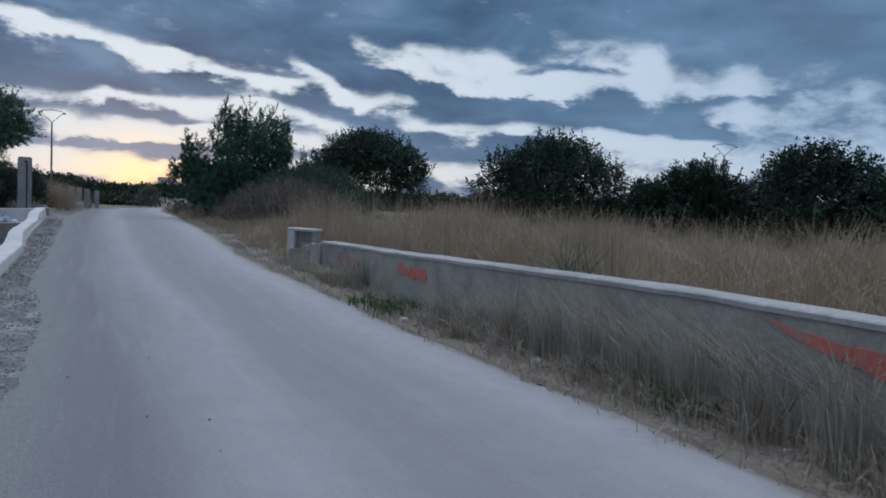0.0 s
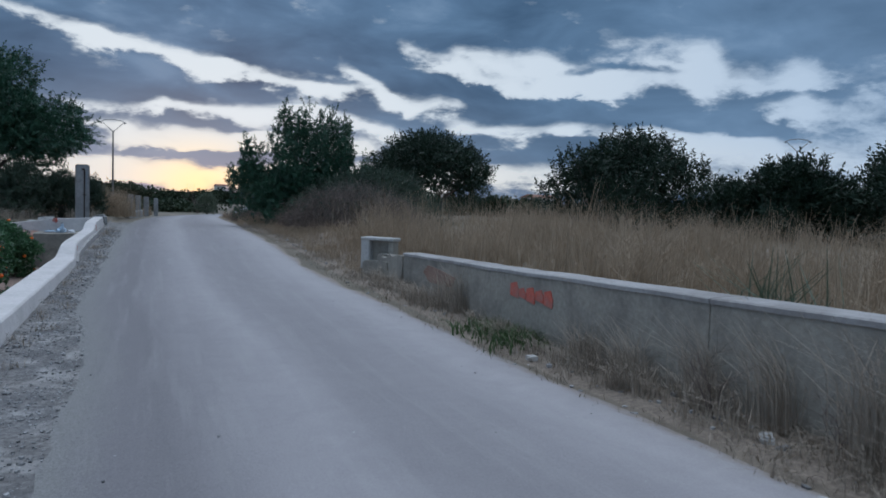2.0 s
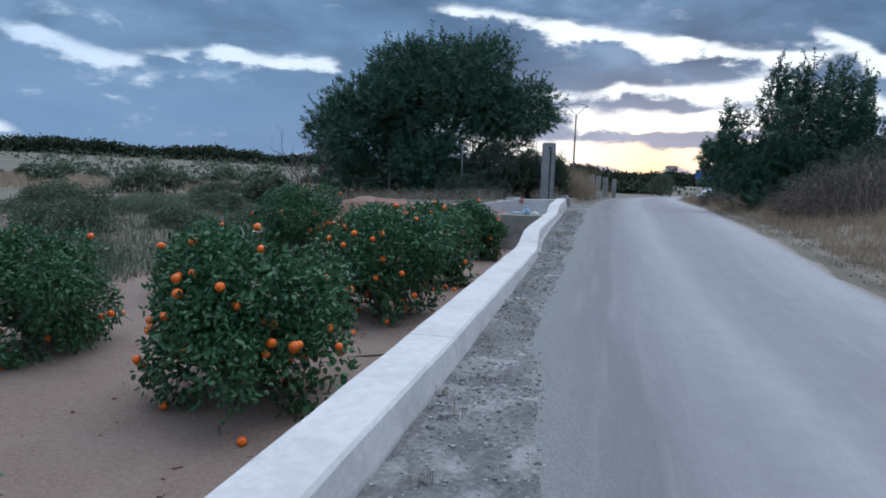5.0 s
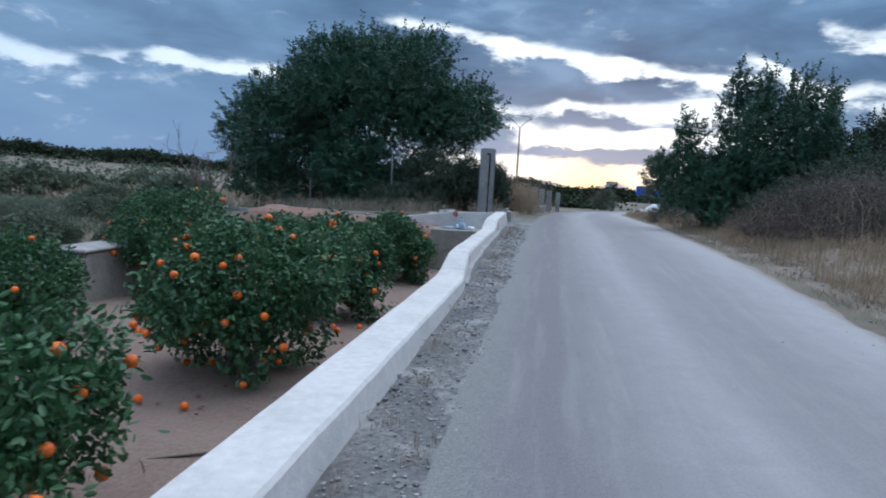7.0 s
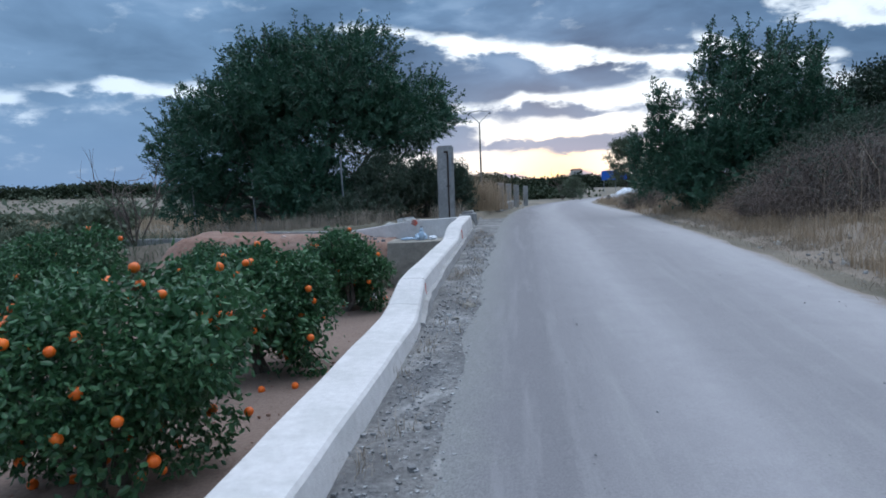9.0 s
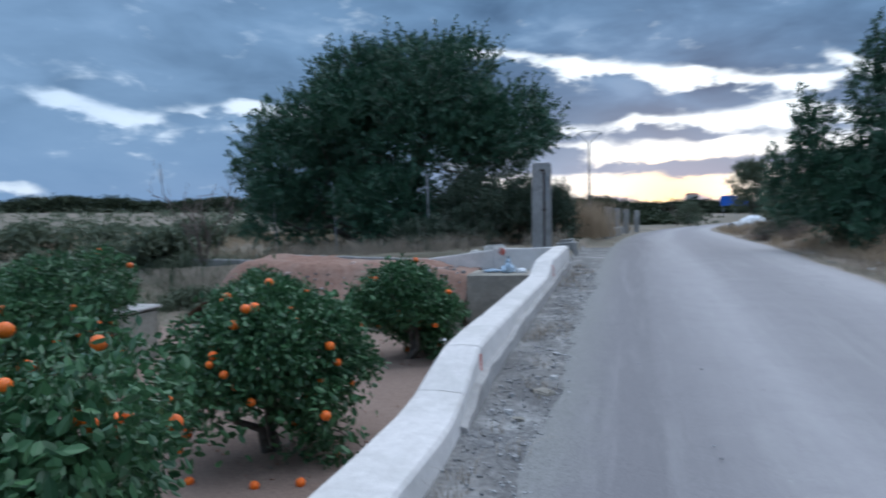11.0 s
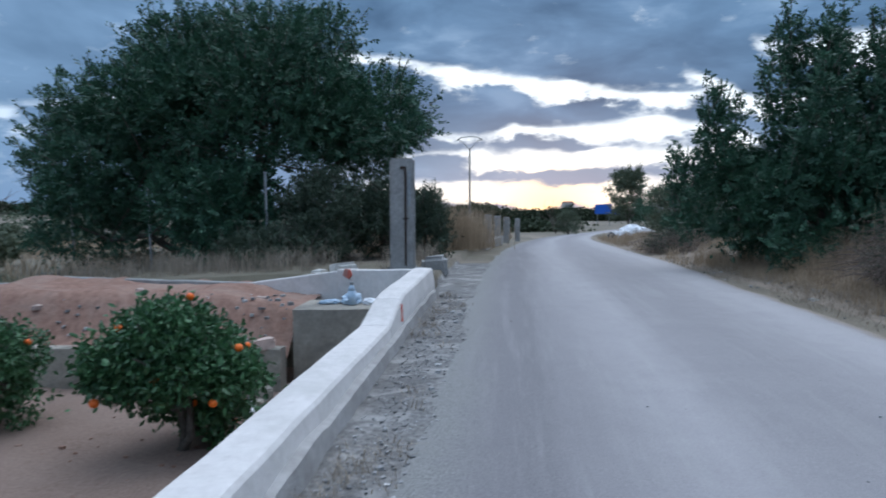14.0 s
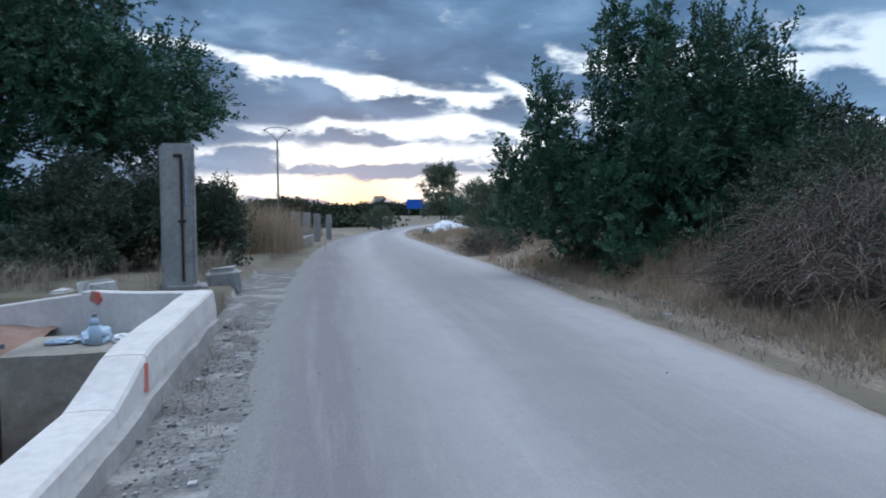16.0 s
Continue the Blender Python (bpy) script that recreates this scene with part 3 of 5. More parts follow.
def build_road():
    ys = np.concatenate([np.arange(-14, 60, 0.35), np.geomspace(60.5, 330, 60)])
    n = 15
    V, ac = [], []
    for y in ys:
        for k in range(n):
            u = k / (n - 1)
            edge = 0.0
            if k in (0, n - 1):
                edge = 0.16 * noise.noise(Vector((y * 0.9, k, 0))) + 0.07 * noise.noise(Vector((y * 3.1, k, 5)))
            left, right = np.interp(y, (9, 12.5), (0.30, -0.05)), np.interp(y, (10, 15, 28, 33), (0.12, -0.22, -0.18, 0.1))
            x = road_x(y) + (2 * u - 1) * half_road(y) + edge + left * (1 - u) + right * u
            z = road_z(y) + 0.05 * (1 - (2 * u - 1) ** 2) - 0.015 - (0.03 if k in (0, n - 1) else 0)
            z -= 0.6 * float(smooth(60, 150, math.hypot(x, y)))
            V.append((x, y, z + 0.012 * noise.noise(Vector((x * 0.8, y * 0.5, 1)))))
            ac.append(u)
    i = (np.arange(len(ys) - 1)[:, None] * n + np.arange(n - 1)[None]).ravel()
    F = np.stack([i, i + 1, i + 1 + n, i + n], 1)
    me = np_mesh("road", V, F, M_ROAD, True)
    at = me.attributes.new("across", "FLOAT", "POINT")
    at.data.foreach_set("value", np.array(ac, np.float32))
    tagged(new("road", me), "pale worn asphalt lane with dusty edges", "road", kind="structure")


build_ground()
build_road()


# ---- low white wall beside the orchard ----
def loft(name, ring_at, ys, mat, parent, label="", jitter=0.006):
    """A solid swept along y; ring_at(y) gives the (x, z) outline there."""
    V, F = [], []
    k = len(ring_at(ys[0]))
    for j, y in enumerate(ys):
        for i, (x, z) in enumerate(ring_at(y)):
            p = Vector((x * 3, y * 2.2, z * 3))
            V.append((x + jitter * noise.noise(p), y + (0.012 * noise.noise(p * 3) if j in (0, len(ys) - 1) else 0), z + jitter * noise.noise(p + Vector((7, 3, 1)))))
    bm = bmesh.new()
    vs = [bm.verts.new(v) for v in V]
    for j in range(len(ys) - 1):
        for i in range(k):
            bm.faces.new((vs[j * k + i], vs[j * k + (i + 1) % k], vs[(j + 1) * k + (i + 1) % k], vs[(j + 1) * k + i]))
    bm.faces.new(vs[:k])
    bm.faces.new(vs[-k:])
    bmesh.ops.recalc_face_normals(bm, faces=bm.faces[:])
    return part(name, bm, mat, parent, label)


WALL_Y = (-12, 7.3, 12, 17.4, 17.9, 18.25, 18.65, 22.9, 23.25, 23.6, 23.95, 24.2, 26.85)
WALL_Z = (0.22, 0.185, 0.20, 0.225, 0.265, 0.36, 0.445, 0.50, 0.505, 0.57, 0.665, 0.69, 0.745)


def wall_top(y):
    return float(np.interp(y, WALL_Y, WALL_Z))


def wall_face(y):
    """The lane side of the wall: the older low stretch is a little thicker."""
    return float(np.interp(y, (17.3, 18.6, 26.8), (-0.855, -0.945, -0.955)))


def build_low_wall():
    wall = thing("low_wall", pose(0, 0, 0), "low whitewashed wall stepping up beside the orchard", "wall", kind="structure")

    def ring(y):
        t = wall_top(y)
        o = wall_face(y)
        return [(-1.245, -1.0), (-1.24, t - 0.03), (-1.218, t - 0.004), (-1.07, t + 0.003), (o - 0.02, t - 0.003), (o, t - 0.024), (o + 0.03, t - 0.2), (o + 0.04, -1.0)]
    cuts = (-12, -6, 0, 5.2, 11.0, 17.9, 18.62, 23.25, 23.95, 26.85)
    for a, b in zip(cuts, cuts[1:]):
        loft("wall_panel", ring, np.linspace(a + 0.004, b - 0.004, max(3, int((b - a) / 0.22))), M_WHITE, wall, jitter=0.008)

    def foot(y):
        r = float(road_z(y))
        w = 0.022 * noise.noise(Vector((0, y * 2.9, 4)))
        h = min(r + 0.02 + 0.08 * float(smooth(12, 18, y)) + 0.03 * noise.noise(Vector((3, y * 1.1, 0))), wall_top(y) - 0.09)
        o = wall_face(y)
        return [(-1.0, r - 0.2), (-1.0, h), (o, h), (o + 0.065 + w, h - 0.02), (o + 0.09 + w, r - 0.2)]
    loft("footing", foot, np.arange(17.6, 26.8, 0.15), M_COPING, wall, "rough mortar footing, partly whitewashed", 0.02)
    for y, h in ((18.55, 0.10), (23.9, 0.12)):
        bm = bmesh.new()
        t = wall_top(y) - 0.055
        vs = [bm.verts.new((wall_face(y) + 0.012 - 0.14 * dz, y + dy, t + dz)) for dy, dz in ((-0.13, -0.02 - h), (-0.05, -h - 0.03), (0.02, -0.03), (0.05, 0.01), (-0.02, 0.02), (-0.07, -0.06))]
        bm.faces.new(vs)
        res = bmesh.ops.extrude_face_region(bm, geom=bm.faces[:])
        bmesh.ops.translate(bm, verts=[v for v in res["geom"] if isinstance(v, bmesh.types.BMVert)], vec=(-0.012, 0, 0))
        part("paint_mark", bm, M_RED, wall, "red spray-paint mark")


def build_canal_wall():
    wall = thing("canal_wall", pose(0, 0, 0), "grey concrete canal wall with whitened top", "wall", kind="structure")

    def top(y):
        return float(np.interp(y, (-10, 2, 4, 9.9, 13.6), (1.0, 0.98, 0.96, 0.76, 0.66)))

    def ring(y):
        t = top(y) - 0.045
        return [(4.74, -0.4), (4.73, t), (5.06, t), (5.06, -0.4)]

    def cap(y):
        t = top(y)
        return [(4.715, t - 0.05), (4.712, t - 0.012), (4.73, t), (5.05, t + 0.005), (5.075, t - 0.012), (5.075, t - 0.05)]
    cuts = (-10, -4, 1.2, 6.25, 10.9, 13.6)
    for a, b in zip(cuts, cuts[1:]):
        ys = np.linspace(a + 0.006, b - 0.006, int((b - a) / 0.3))
        loft("wall_panel", ring, ys, M_CONC, wall, jitter=0.012)
        loft("coping", cap, ys, M_COPING, wall, "whitened coping", jitter=0.012)

    def broken(y):
        t = 0.60 - 0.10 * (y - 13.6) + 0.06 * noise.noise(Vector((0, y * 4, 0)))
        return [(4.70, -0.4), (4.71, t), (5.02, t - 0.02), (5.04, -0.4)]
    loft("broken_end", broken, np.arange(13.62, 15.1, 0.12), M_CONC, wall, "crumbled grey wall end", 0.03)
    # spray paint on the face
    def blob(pts, mat, label):
        bm = bmesh.new()
        vs = [bm.verts.new((4.722, y, z)) for y, z in pts]
        bm.faces.new(vs)
        res = bmesh.ops.extrude_face_region(bm, geom=bm.faces[:])
        bmesh.ops.translate(bm, verts=[v for v in res["geom"] if isinstance(v, bmesh.types.BMVert)], vec=(0.02, 0, 0))
        part("graffiti", bm, mat, wall, label)
    # a faded red tag: blocky strokes side by side
    for a, b, c, e in ((8.60, 0.42, 8.78, 0.62), (8.80, 0.45, 8.97, 0.60), (8.99, 0.41, 9.18, 0.61), (9.20, 0.44, 9.36, 0.58), (9.38, 0.43, 9.58, 0.63)):
        blob([(a, b), (c, b + 0.02), (c, e - 0.03), (a + 0.05, e), (a - 0.01, (b + e) / 2)], M_RED, "faded red spray paint")
    blob([(11.4, 0.30), (12.3, 0.28), (12.6, 0.42), (12.4, 0.55), (11.8, 0.52), (11.3, 0.46)], M_MOUND, "pinkish stain")
    blob([(3.15, 0.88), (2.85, 0.76), (2.55, 0.70), (2.2, 0.62), (1.8, 0.63), (1.3, 0.60), (1.25, 0.72), (1.8, 0.75), (2.15, 0.72), (2.3, 0.80), (2.6, 0.80), (2.9, 0.84)], M_RED, "red spray-paint letters")
    blob([(2.05, 0.755), (1.9, 0.82), (1.65, 0.84), (1.45, 0.755), (1.7, 0.75)], M_ORANGE_PAINT, "orange spray-paint letters")
    blob([(2.3, 0.57), (1.8, 0.58), (1.2, 0.57), (1.1, 0.42), (1.7, 0.34), (2.1, 0.44)], M_GREEN_PAINT, "pale green spray paint")


def build_sluice():
    gate = thing("sluice_frame", pose(4.88, 15.45, float(ground_z(4.9, 15.45)) - 0.03, 0, 0, -46), "small pale concrete sluice box at the canal", "sluice")
    part("post", roughen(box(0.19, 0.30, 0.72, 0.02, at=(-0.28, 0, 0)), 0.016, 5), M_RUBBLE, gate)
    part("post", roughen(box(0.12, 0.26, 0.70, 0.02, at=(0.30, 0, 0)), 0.014, 5, 3), M_CONC, gate)
    part("lintel", roughen(box(0.78, 0.32, 0.07, 0.015, at=(-0.0, 0, 0.70)), 0.012, 5, 5), M_RUBBLE, gate)
    part("gate_board", roughen(box(0.46, 0.05, 0.70, 0.008, at=(0.02, 0.03, 0.0)), 0.006, 6), M_CONC, gate, "grey stained gate board")
    part("apron", roughen(box(0.55, 0.24, 0.30, 0.03, 2, at=(0.02, -0.17, 0.0)), 0.03, 4, 2), M_CONC, gate, "worn concrete apron")
    for k, (x, y, w, h) in enumerate(((4.86, 14.95, 0.34, 0.50), (4.84, 14.6, 0.30, 0.42))):
        ob = part("concrete_stub", roughen(box(w, 0.28, h, 0.03, 2), 0.03, 4, k + 4), M_CONC)
        ob.matrix_world = pose(x, y, float(ground_z(x, y)) - 0.05, 0, 0, 12 * k)
        tagged(ob, "worn grey concrete stub beside the sluice", "stub")


def build_gatepost():
    z = 0.40
    post = thing("gatepost", pose(-1.76, 29.35, z, 0, 0, 6), "tall weathered concrete gatepost with rusty bar", "post")
    bm = roughen(box(0.44, 0.40, 2.10, 0.035, 2), 0.012, 3)
    part("shaft", bm, M_POST, post)
    bar = part("bar", box(0.035, 0.03, 1.75, 0.005, at=(0.06, -0.212, 0.2)), M_RUST, post, "rusty vertical bar")
    part("bracket", box(0.11, 0.03, 0.04, 0.005, at=(0.02, -0.214, 1.91)), M_RUST, bar, "rusty bracket")
    part("conduit", box(0.06, 0.025, 0.62, 0.008, at=(0.125, -0.21, 1.25)), M_STEEL, post, "grey conduit")
    part("hinge", box(0.10, 0.03, 0.03, 0.004, at=(0.06, -0.216, 1.02)), M_RUST, bar, "rusty hinge")
    part("mortar_skirt", roughen(box(0.62, 0.58, 0.34, 0.14, 3, at=(0.03, 0.0, -0.06)), 0.05, 3, 6), M_POST, post, "rough mortar skirt")
    stub = thing("concrete_stub", pose(-1.25, 29.85, 0.30, 0, 0, 8), "low broken concrete stub beside the gatepost", "stub")
    part("body", roughen(box(0.5, 0.4, 0.42, 0.08, 3), 0.07, 3, 2), M_POST, stub)


def build_basin():
    basin = thing("irrigation_basin", pose(0, 0, 0), "old concrete irrigation basin behind the wall", "basin", kind="structure")

    def slab(a, b, z0, z1a, z1b, w, mat, label=""):
        a, b = Vector(a), Vector(b)
        d = (b - a).normalized()
        s = Vector((-d.y, d.x)) * w
        n = max(3, int((b - a).length / 0.25))
        bm = bmesh.new()
        rows = []
        for i in range(n + 1):
            p = a.lerp(b, i / n)
            t = z1a + (z1b - z1a) * i / n + 0.012 * noise.noise(Vector((p.x * 2, p.y * 2, 0)))
            rows.append([bm.verts.new((q.x, q.y, h)) for q, h in ((p, z0), (p, t - 0.015), (p + s * 0.1, t), (p + s * 0.9, t), (p + s, t - 0.015), (p + s, z0))])
        for r0, r1 in zip(rows, rows[1:]):
            for i in range(6):
                bm.faces.new((r0[i], r0[(i + 1) % 6], r1[(i + 1) % 6], r1[i]))
        bm.faces.new(rows[0])
        bm.faces.new(rows[-1])
        bmesh.ops.recalc_face_normals(bm, faces=bm.faces[:])
        return part("rim" if mat is M_WHITE else "basin_wall", bm, mat, basin, label)
    slab((-0.95, 26.87), (-2.55, 28.2), -0.6, 0.72, 0.62, 0.16, M_WHITE, "whitewashed rim")
    slab((-2.57, 28.2), (-4.2, 28.35), -0.6, 0.60, 0.38, 0.14, M_WHITE, "whitewashed rim")
    slab((-4.2, 28.35), (-8.2, 28.7), -0.6, 0.38, 0.44, 0.14, M_POST, "")
    slab((-8.2, 28.7), (-15, 30.6), -0.8, 0.30, 0.22, 0.14, M_POST, "")
    slab((-1.26, 26.4), (-2.85, 26.35), -0.95, 0.23, 0.21, -1.1, M_CONC, "stained concrete block")
    slab((-2.9, 25.95), (-8.3, 26.05), -0.95, -0.27, -0.34, -0.22, M_CONC, "grey lower retaining wall")
    bm = bmesh.new()
    vs = [bm.verts.new((-2.41 + a, 27.90 - a * 0.83, 0.53 + b)) for a, b in ((-0.10, 0.0), (0.02, -0.05), (0.08, 0.02), (0.04, 0.10), (-0.06, 0.11))]
    bm.faces.new(vs)
    res = bmesh.ops.extrude_face_region(bm, geom=bm.faces[:])
    bmesh.ops.translate(bm, verts=[v for v in res["geom"] if isinstance(v, bmesh.types.BMVert)], vec=(-0.02, -0.03, 0))
    part("paint_mark", bm, M_RED, basin, "red spray-paint mark")
    # reddish spoil heaped against it
    xs, ys = np.arange(-9.8, -2.85, 0.16), np.arange(26.05, 28.6, 0.14)
    X, Y = np.meshgrid(xs, ys)
    prof = smooth(-9.2, -7.9, X) * smooth(26.15, 26.95, Y)
    lump = np.array([noise.noise(Vector((a * 1.3, b * 1.3, 0))) + 0.5 * noise.noise(Vector((a * 4, b * 4, 2))) for a, b in zip(X.ravel(), Y.ravel())]).reshape(X.shape)
    Z = -0.34 + 0.70 * prof + 0.10 * lump + 0.08 * smooth(-6, -8, X) * prof - 0.20 * smooth(-4.2, -3, X) - 0.7 * smooth(-8.2, -9.5, X)
    ny, nx = X.shape
    i = (np.arange(ny - 1)[:, None] * nx + np.arange(nx - 1)[None]).ravel()
    me = np_mesh("spoil_heap", np.stack([X, Y, Z], 2).reshape(-1, 3), np.stack([i, i + 1, i + 1 + nx, i + nx], 1), M_MOUND, True)
    tagged(new("spoil_heap", me), "reddish earth bank beside the concrete basin", "earth bank", kind="structure")
    # small tank end among the trees
    tank = thing("irrigation_channel", pose(-7.45, 20.9, -0.95, 0, 0, 2), "pale concrete irrigation channel among the orange trees", "irrigation channel")
    part("body", roughen(box(0.55, 4.3, 0.9, 0.04, 2), 0.02, 3, 8), M_CONC, tank)
    part("lip", roughen(box(0.62, 4.4, 0.06, 0.02, at=(0, 0, 0.9)), 0.02, 5, 2), M_COPING, tank, "whitened lip")


build_low_wall()
build_canal_wall()
build_sluice()
build_gatepost()
build_basin()


# ---- trees ----
def crown_mesh(name, rng, lobes, n, length, width, per, mat, core=0, shell=0.5, fold=False):
    p, d = lobes_points(rng, lobes, n, shell)
    chunks = [leaves(rng, p, d, length, width, per, length * 0.55, 0.2, fold)]
    if core:
        L = np.array(lobes)
        k = rng.integers(0, len(L), core)
        q = L[k, :3] + unit(rng.normal(0, 1, (core, 3))) * (rng.random(core) ** 0.4 * 0.72)[:, None] * L[k, 3:]
        chunks.append(leaves(rng, q, unit(rng.normal(0, 1, (core, 3))), length * 1.35, width * 1.6, 2, 0.12, 0.2, fold))
    v, f = join(chunks)
    return np_mesh(name, v, f, mat)


def limbs(rng, lobes, foot, stems, r0):
    chunks = []
    L = np.array(lobes)
    for s in range(stems):
        a = 2 * math.pi * s / stems + rng.uniform(-0.3, 0.3)
        base = np.array(foot) + np.array((math.cos(a), math.sin(a), 0)) * r0 * 1.2 * (stems > 1)
        target = L[rng.integers(0, len(L)), :3]
        pts, rad = [], []
        for i in range(7):
            u = i / 6
            pts.append(base * (1 - u) + target * u + rng.normal(0, 0.06 + 0.1 * u, 3) * (i > 0) + np.array((0, 0, 0.5 * u * (1 - u))))
            rad.append(r0 * (1 - 0.8 * u))
        chunks.append(tube(pts, rad))
        for b in range(4):
            j = 2 + b
            t2 = L[rng.integers(0, len(L)), :3] + rng.normal(0, 0.3, 3)
            pp = [np.array(pts[j]) * (1 - u) + t2 * u + rng.normal(0, 0.05, 3) * (u > 0) for u in np.linspace(0, 1, 5)]
            chunks.append(tube(pp, [rad[j] * 0.55 * (1 - 0.8 * u) for u in np.linspace(0, 1, 5)], 5))
    return join(chunks)


def leafy_shoots(rng, lobes, n, reach, up, length, width, per, low=0.0, fold=False):
    """Foxtail shoots that stand out of the crown's surface: twigs with leaves all round; returns twig and leaf arrays."""
    L = np.array(lobes, float)
    k = rng.integers(0, len(L), n * 14)
    d = unit(rng.normal(0, 1, (n * 14, 3)) + np.array((0, 0, 0.35)))
    p = L[k, :3] + d * L[k, 3:]
    inside = (np.sqrt((((p[:, None] - L[None, :, :3]) / L[None, :, 3:]) ** 2).sum(2)) < 0.93).sum(1) > 0
    ok = ~inside & (p[:, 2] > low)
    p, d = p[ok][:n], d[ok][:n]
    n = len(p)
    axis = unit(d * (1 - up) + np.array((0, 0, up)) + rng.normal(0, 0.16, (n, 3)))
    ln = reach * rng.uniform(0.45, 1.2, n)
    twigs, cs, os_ = [], [], []
    for a, q, w in zip(p, axis, ln):
        sag = unit(rng.normal(0, 1, 3)) * 0.08 * w
        pts = [a - q * 0.25 * w, a + q * 0.35 * w + sag, a + q * w]
        twigs.append(tube(pts, [0.012, 0.009, 0.004], 3))
        u = np.linspace(0.0, 1.0, per)[:, None]
        cs.append(a + q * w * u + sag * 4 * u * (1 - u))
        rad = unit(rng.normal(0, 1, (per, 3)))
        os_.append(unit(q * 0.7 + rad * (1.15 - 0.6 * u)))
    return join(twigs), leaves(rng, np.concatenate(cs), np.concatenate(os_), length, width, 1, 0.02, 0.0, fold)


def tree(name, x, y, z, lobes, n, mat, label, category="tree", group="", length=0.15, width=0.07, per=3, stems=3, r0=0.12, seed=1, core=1500, shell=0.5, shoot=None, fold=False):
    """shoot: (count, reach, upwardness, leaves on each, lowest height) of the twigs that break the outline."""
    rng = np.random.default_rng(seed)
    t = thing(name, pose(x, y, z), label, category, group)
    mesh_part("trunk", np_mesh("trunk", *limbs(rng, lobes, (0, 0, -0.1), stems, r0), M_BARK, True), t)
    p, d = lobes_points(rng, lobes, n, shell)
    green = [sprigs(rng, p, d, length * 2.4, length, width, per, fold) if per >= 5 else leaves(rng, p, d, length, width, per, length * 0.55, 0.2, fold)]
    if core:
        L = np.array(lobes)
        k = rng.integers(0, len(L), core)
        q = L[k, :3] + unit(rng.normal(0, 1, (core, 3))) * (rng.random(core) ** 0.4 * 0.72)[:, None] * L[k, 3:]
        green.append(leaves(rng, q, unit(rng.normal(0, 1, (core, 3))), length * 1.35, width * 1.6, 2, 0.12, 0.2, fold))
    if shoot:
        count, reach, up, each, low = shoot
        twig, tuft = leafy_shoots(rng, lobes, count, reach, up, length * 1.05, width * 1.05, each, low, fold)
        green += [tuft, twig]
    v, f = join(green)
    woody = len(twig[1]) if shoot else 0
    mesh_part("crown", np_mesh("crown", v, f, [mat, M_BARK], False, np.arange(len(f)) >= len(f) - woody), t)
    return t


def round_lobes(rng, r, h, n, low=0.15, flat=0.8, solid=True):
    """Lobes of an uneven domed crown, radius r and height h, from near the ground up."""
    out = []
    for i in range(n):
        a = 2.4 * i + rng.uniform(-0.5, 0.5)
        t = radians(90 * (1 - ((i + 0.5) / n) ** 0.75))
        k = rng.uniform(0.74, 1.0)
        s = rng.uniform(0.15, 0.27) * r
        zz = h * low + (h * (1 - low) - s * 0.8) * math.sin(t) ** 0.8 * k
        out.append((r * 0.86 * k * math.cos(t) * math.cos(a), r * 0.86 * k * math.cos(t) * math.sin(a), max(zz, s * 0.7), s * 1.1, s * 1.1, s * flat))
    if solid:
        out.append((0, 0, h * 0.46, r * 0.66, r * 0.66, h * 0.42))
    return out


def big_carob():
    """A broad dome of separate leafy masses on many stems, notched at the top, its skirt lifted on the lane side."""
    rng = np.random.default_rng(5)
    lobes = []
    for x, y, z, a, b, c in round_lobes(rng, 5.65, 7.4, 58, 0.10, 0.8, False):
        z *= 1.0 + 0.045 * min(x, 1.8) if x < 1.8 else 1.08 - 0.02 * (x - 1.8)
        z *= 0.91 if abs(x - 1.0) < 0.6 and z > 5.3 else 1.0
        if x > 2.2:
            z = max(z, 2.2 + c * 0.5) + min(0.6 * (x - 2.2), 1.25)
            x -= 0.06 * (x - 2.2)
        lobes.append((x, y * 0.62, z, a * 0.92, b * 0.92, c * 0.92))
    tree("carob_tree", -7.65, 35.7, 0.1, lobes, 23000, M_CAROB, "large dark green carob tree with a broad dome", length=0.115, width=0.054, per=8, stems=9, r0=0.15, seed=11, core=3200, shell=0.5, shoot=(620, 0.62, 0.35, 22, 1.6))


big_carob()


def lane_carob():
    """A bushy mass down to the ground with tall separate upright shoots."""
    rng = np.random.default_rng(21)
    lobes = round_lobes(rng, 2.55, 2.8, 36, 0.06)
    spires = ((-2.75, 0.2, 2.1, 0.9), (-2.35, -0.5, 2.9, 0.9), (-1.75, 0.3, 2.9, 1.0), (-1.2, -0.3, 3.7, 1.2), (-0.75, 0.2, 4.75, 1.2), (-0.2, -0.4, 4.4, 1.3),
              (0.25, 0.3, 4.6, 1.2), (0.75, -0.2, 4.15, 1.2), (1.3, 0.2, 4.35, 1.2), (1.75, -0.3, 4.2, 1.2), (2.1, 0.4, 3.4, 1.0), (0.4, -1.6, 3.7, 1.1), (1.4, -1.7, 3.5, 1.1), (-0.8, -1.7, 3.3, 1.0), (2.6, -0.6, 2.6, 0.8))
    for x, y, top, h in spires:
        top += 0.25
        for k in range(5):
            u = k / 4
            lobes.append((x * (0.88 + 0.12 * u), y * (0.88 + 0.12 * u), top - 0.15 - h * 1.3 * (1 - u), 0.46 - 0.28 * u, 0.46 - 0.28 * u, 0.36))
    tree("carob_tree", 6.35, 31.2, 0.40, lobes, 10500, M_CAROB, "bushy carob with upright shoots above the lane", stems=6, r0=0.08, seed=12, length=0.082, width=0.034, per=9, core=2400, shell=0.45, shoot=(260, 0.55, 0.75, 36, 1.0), fold=True)


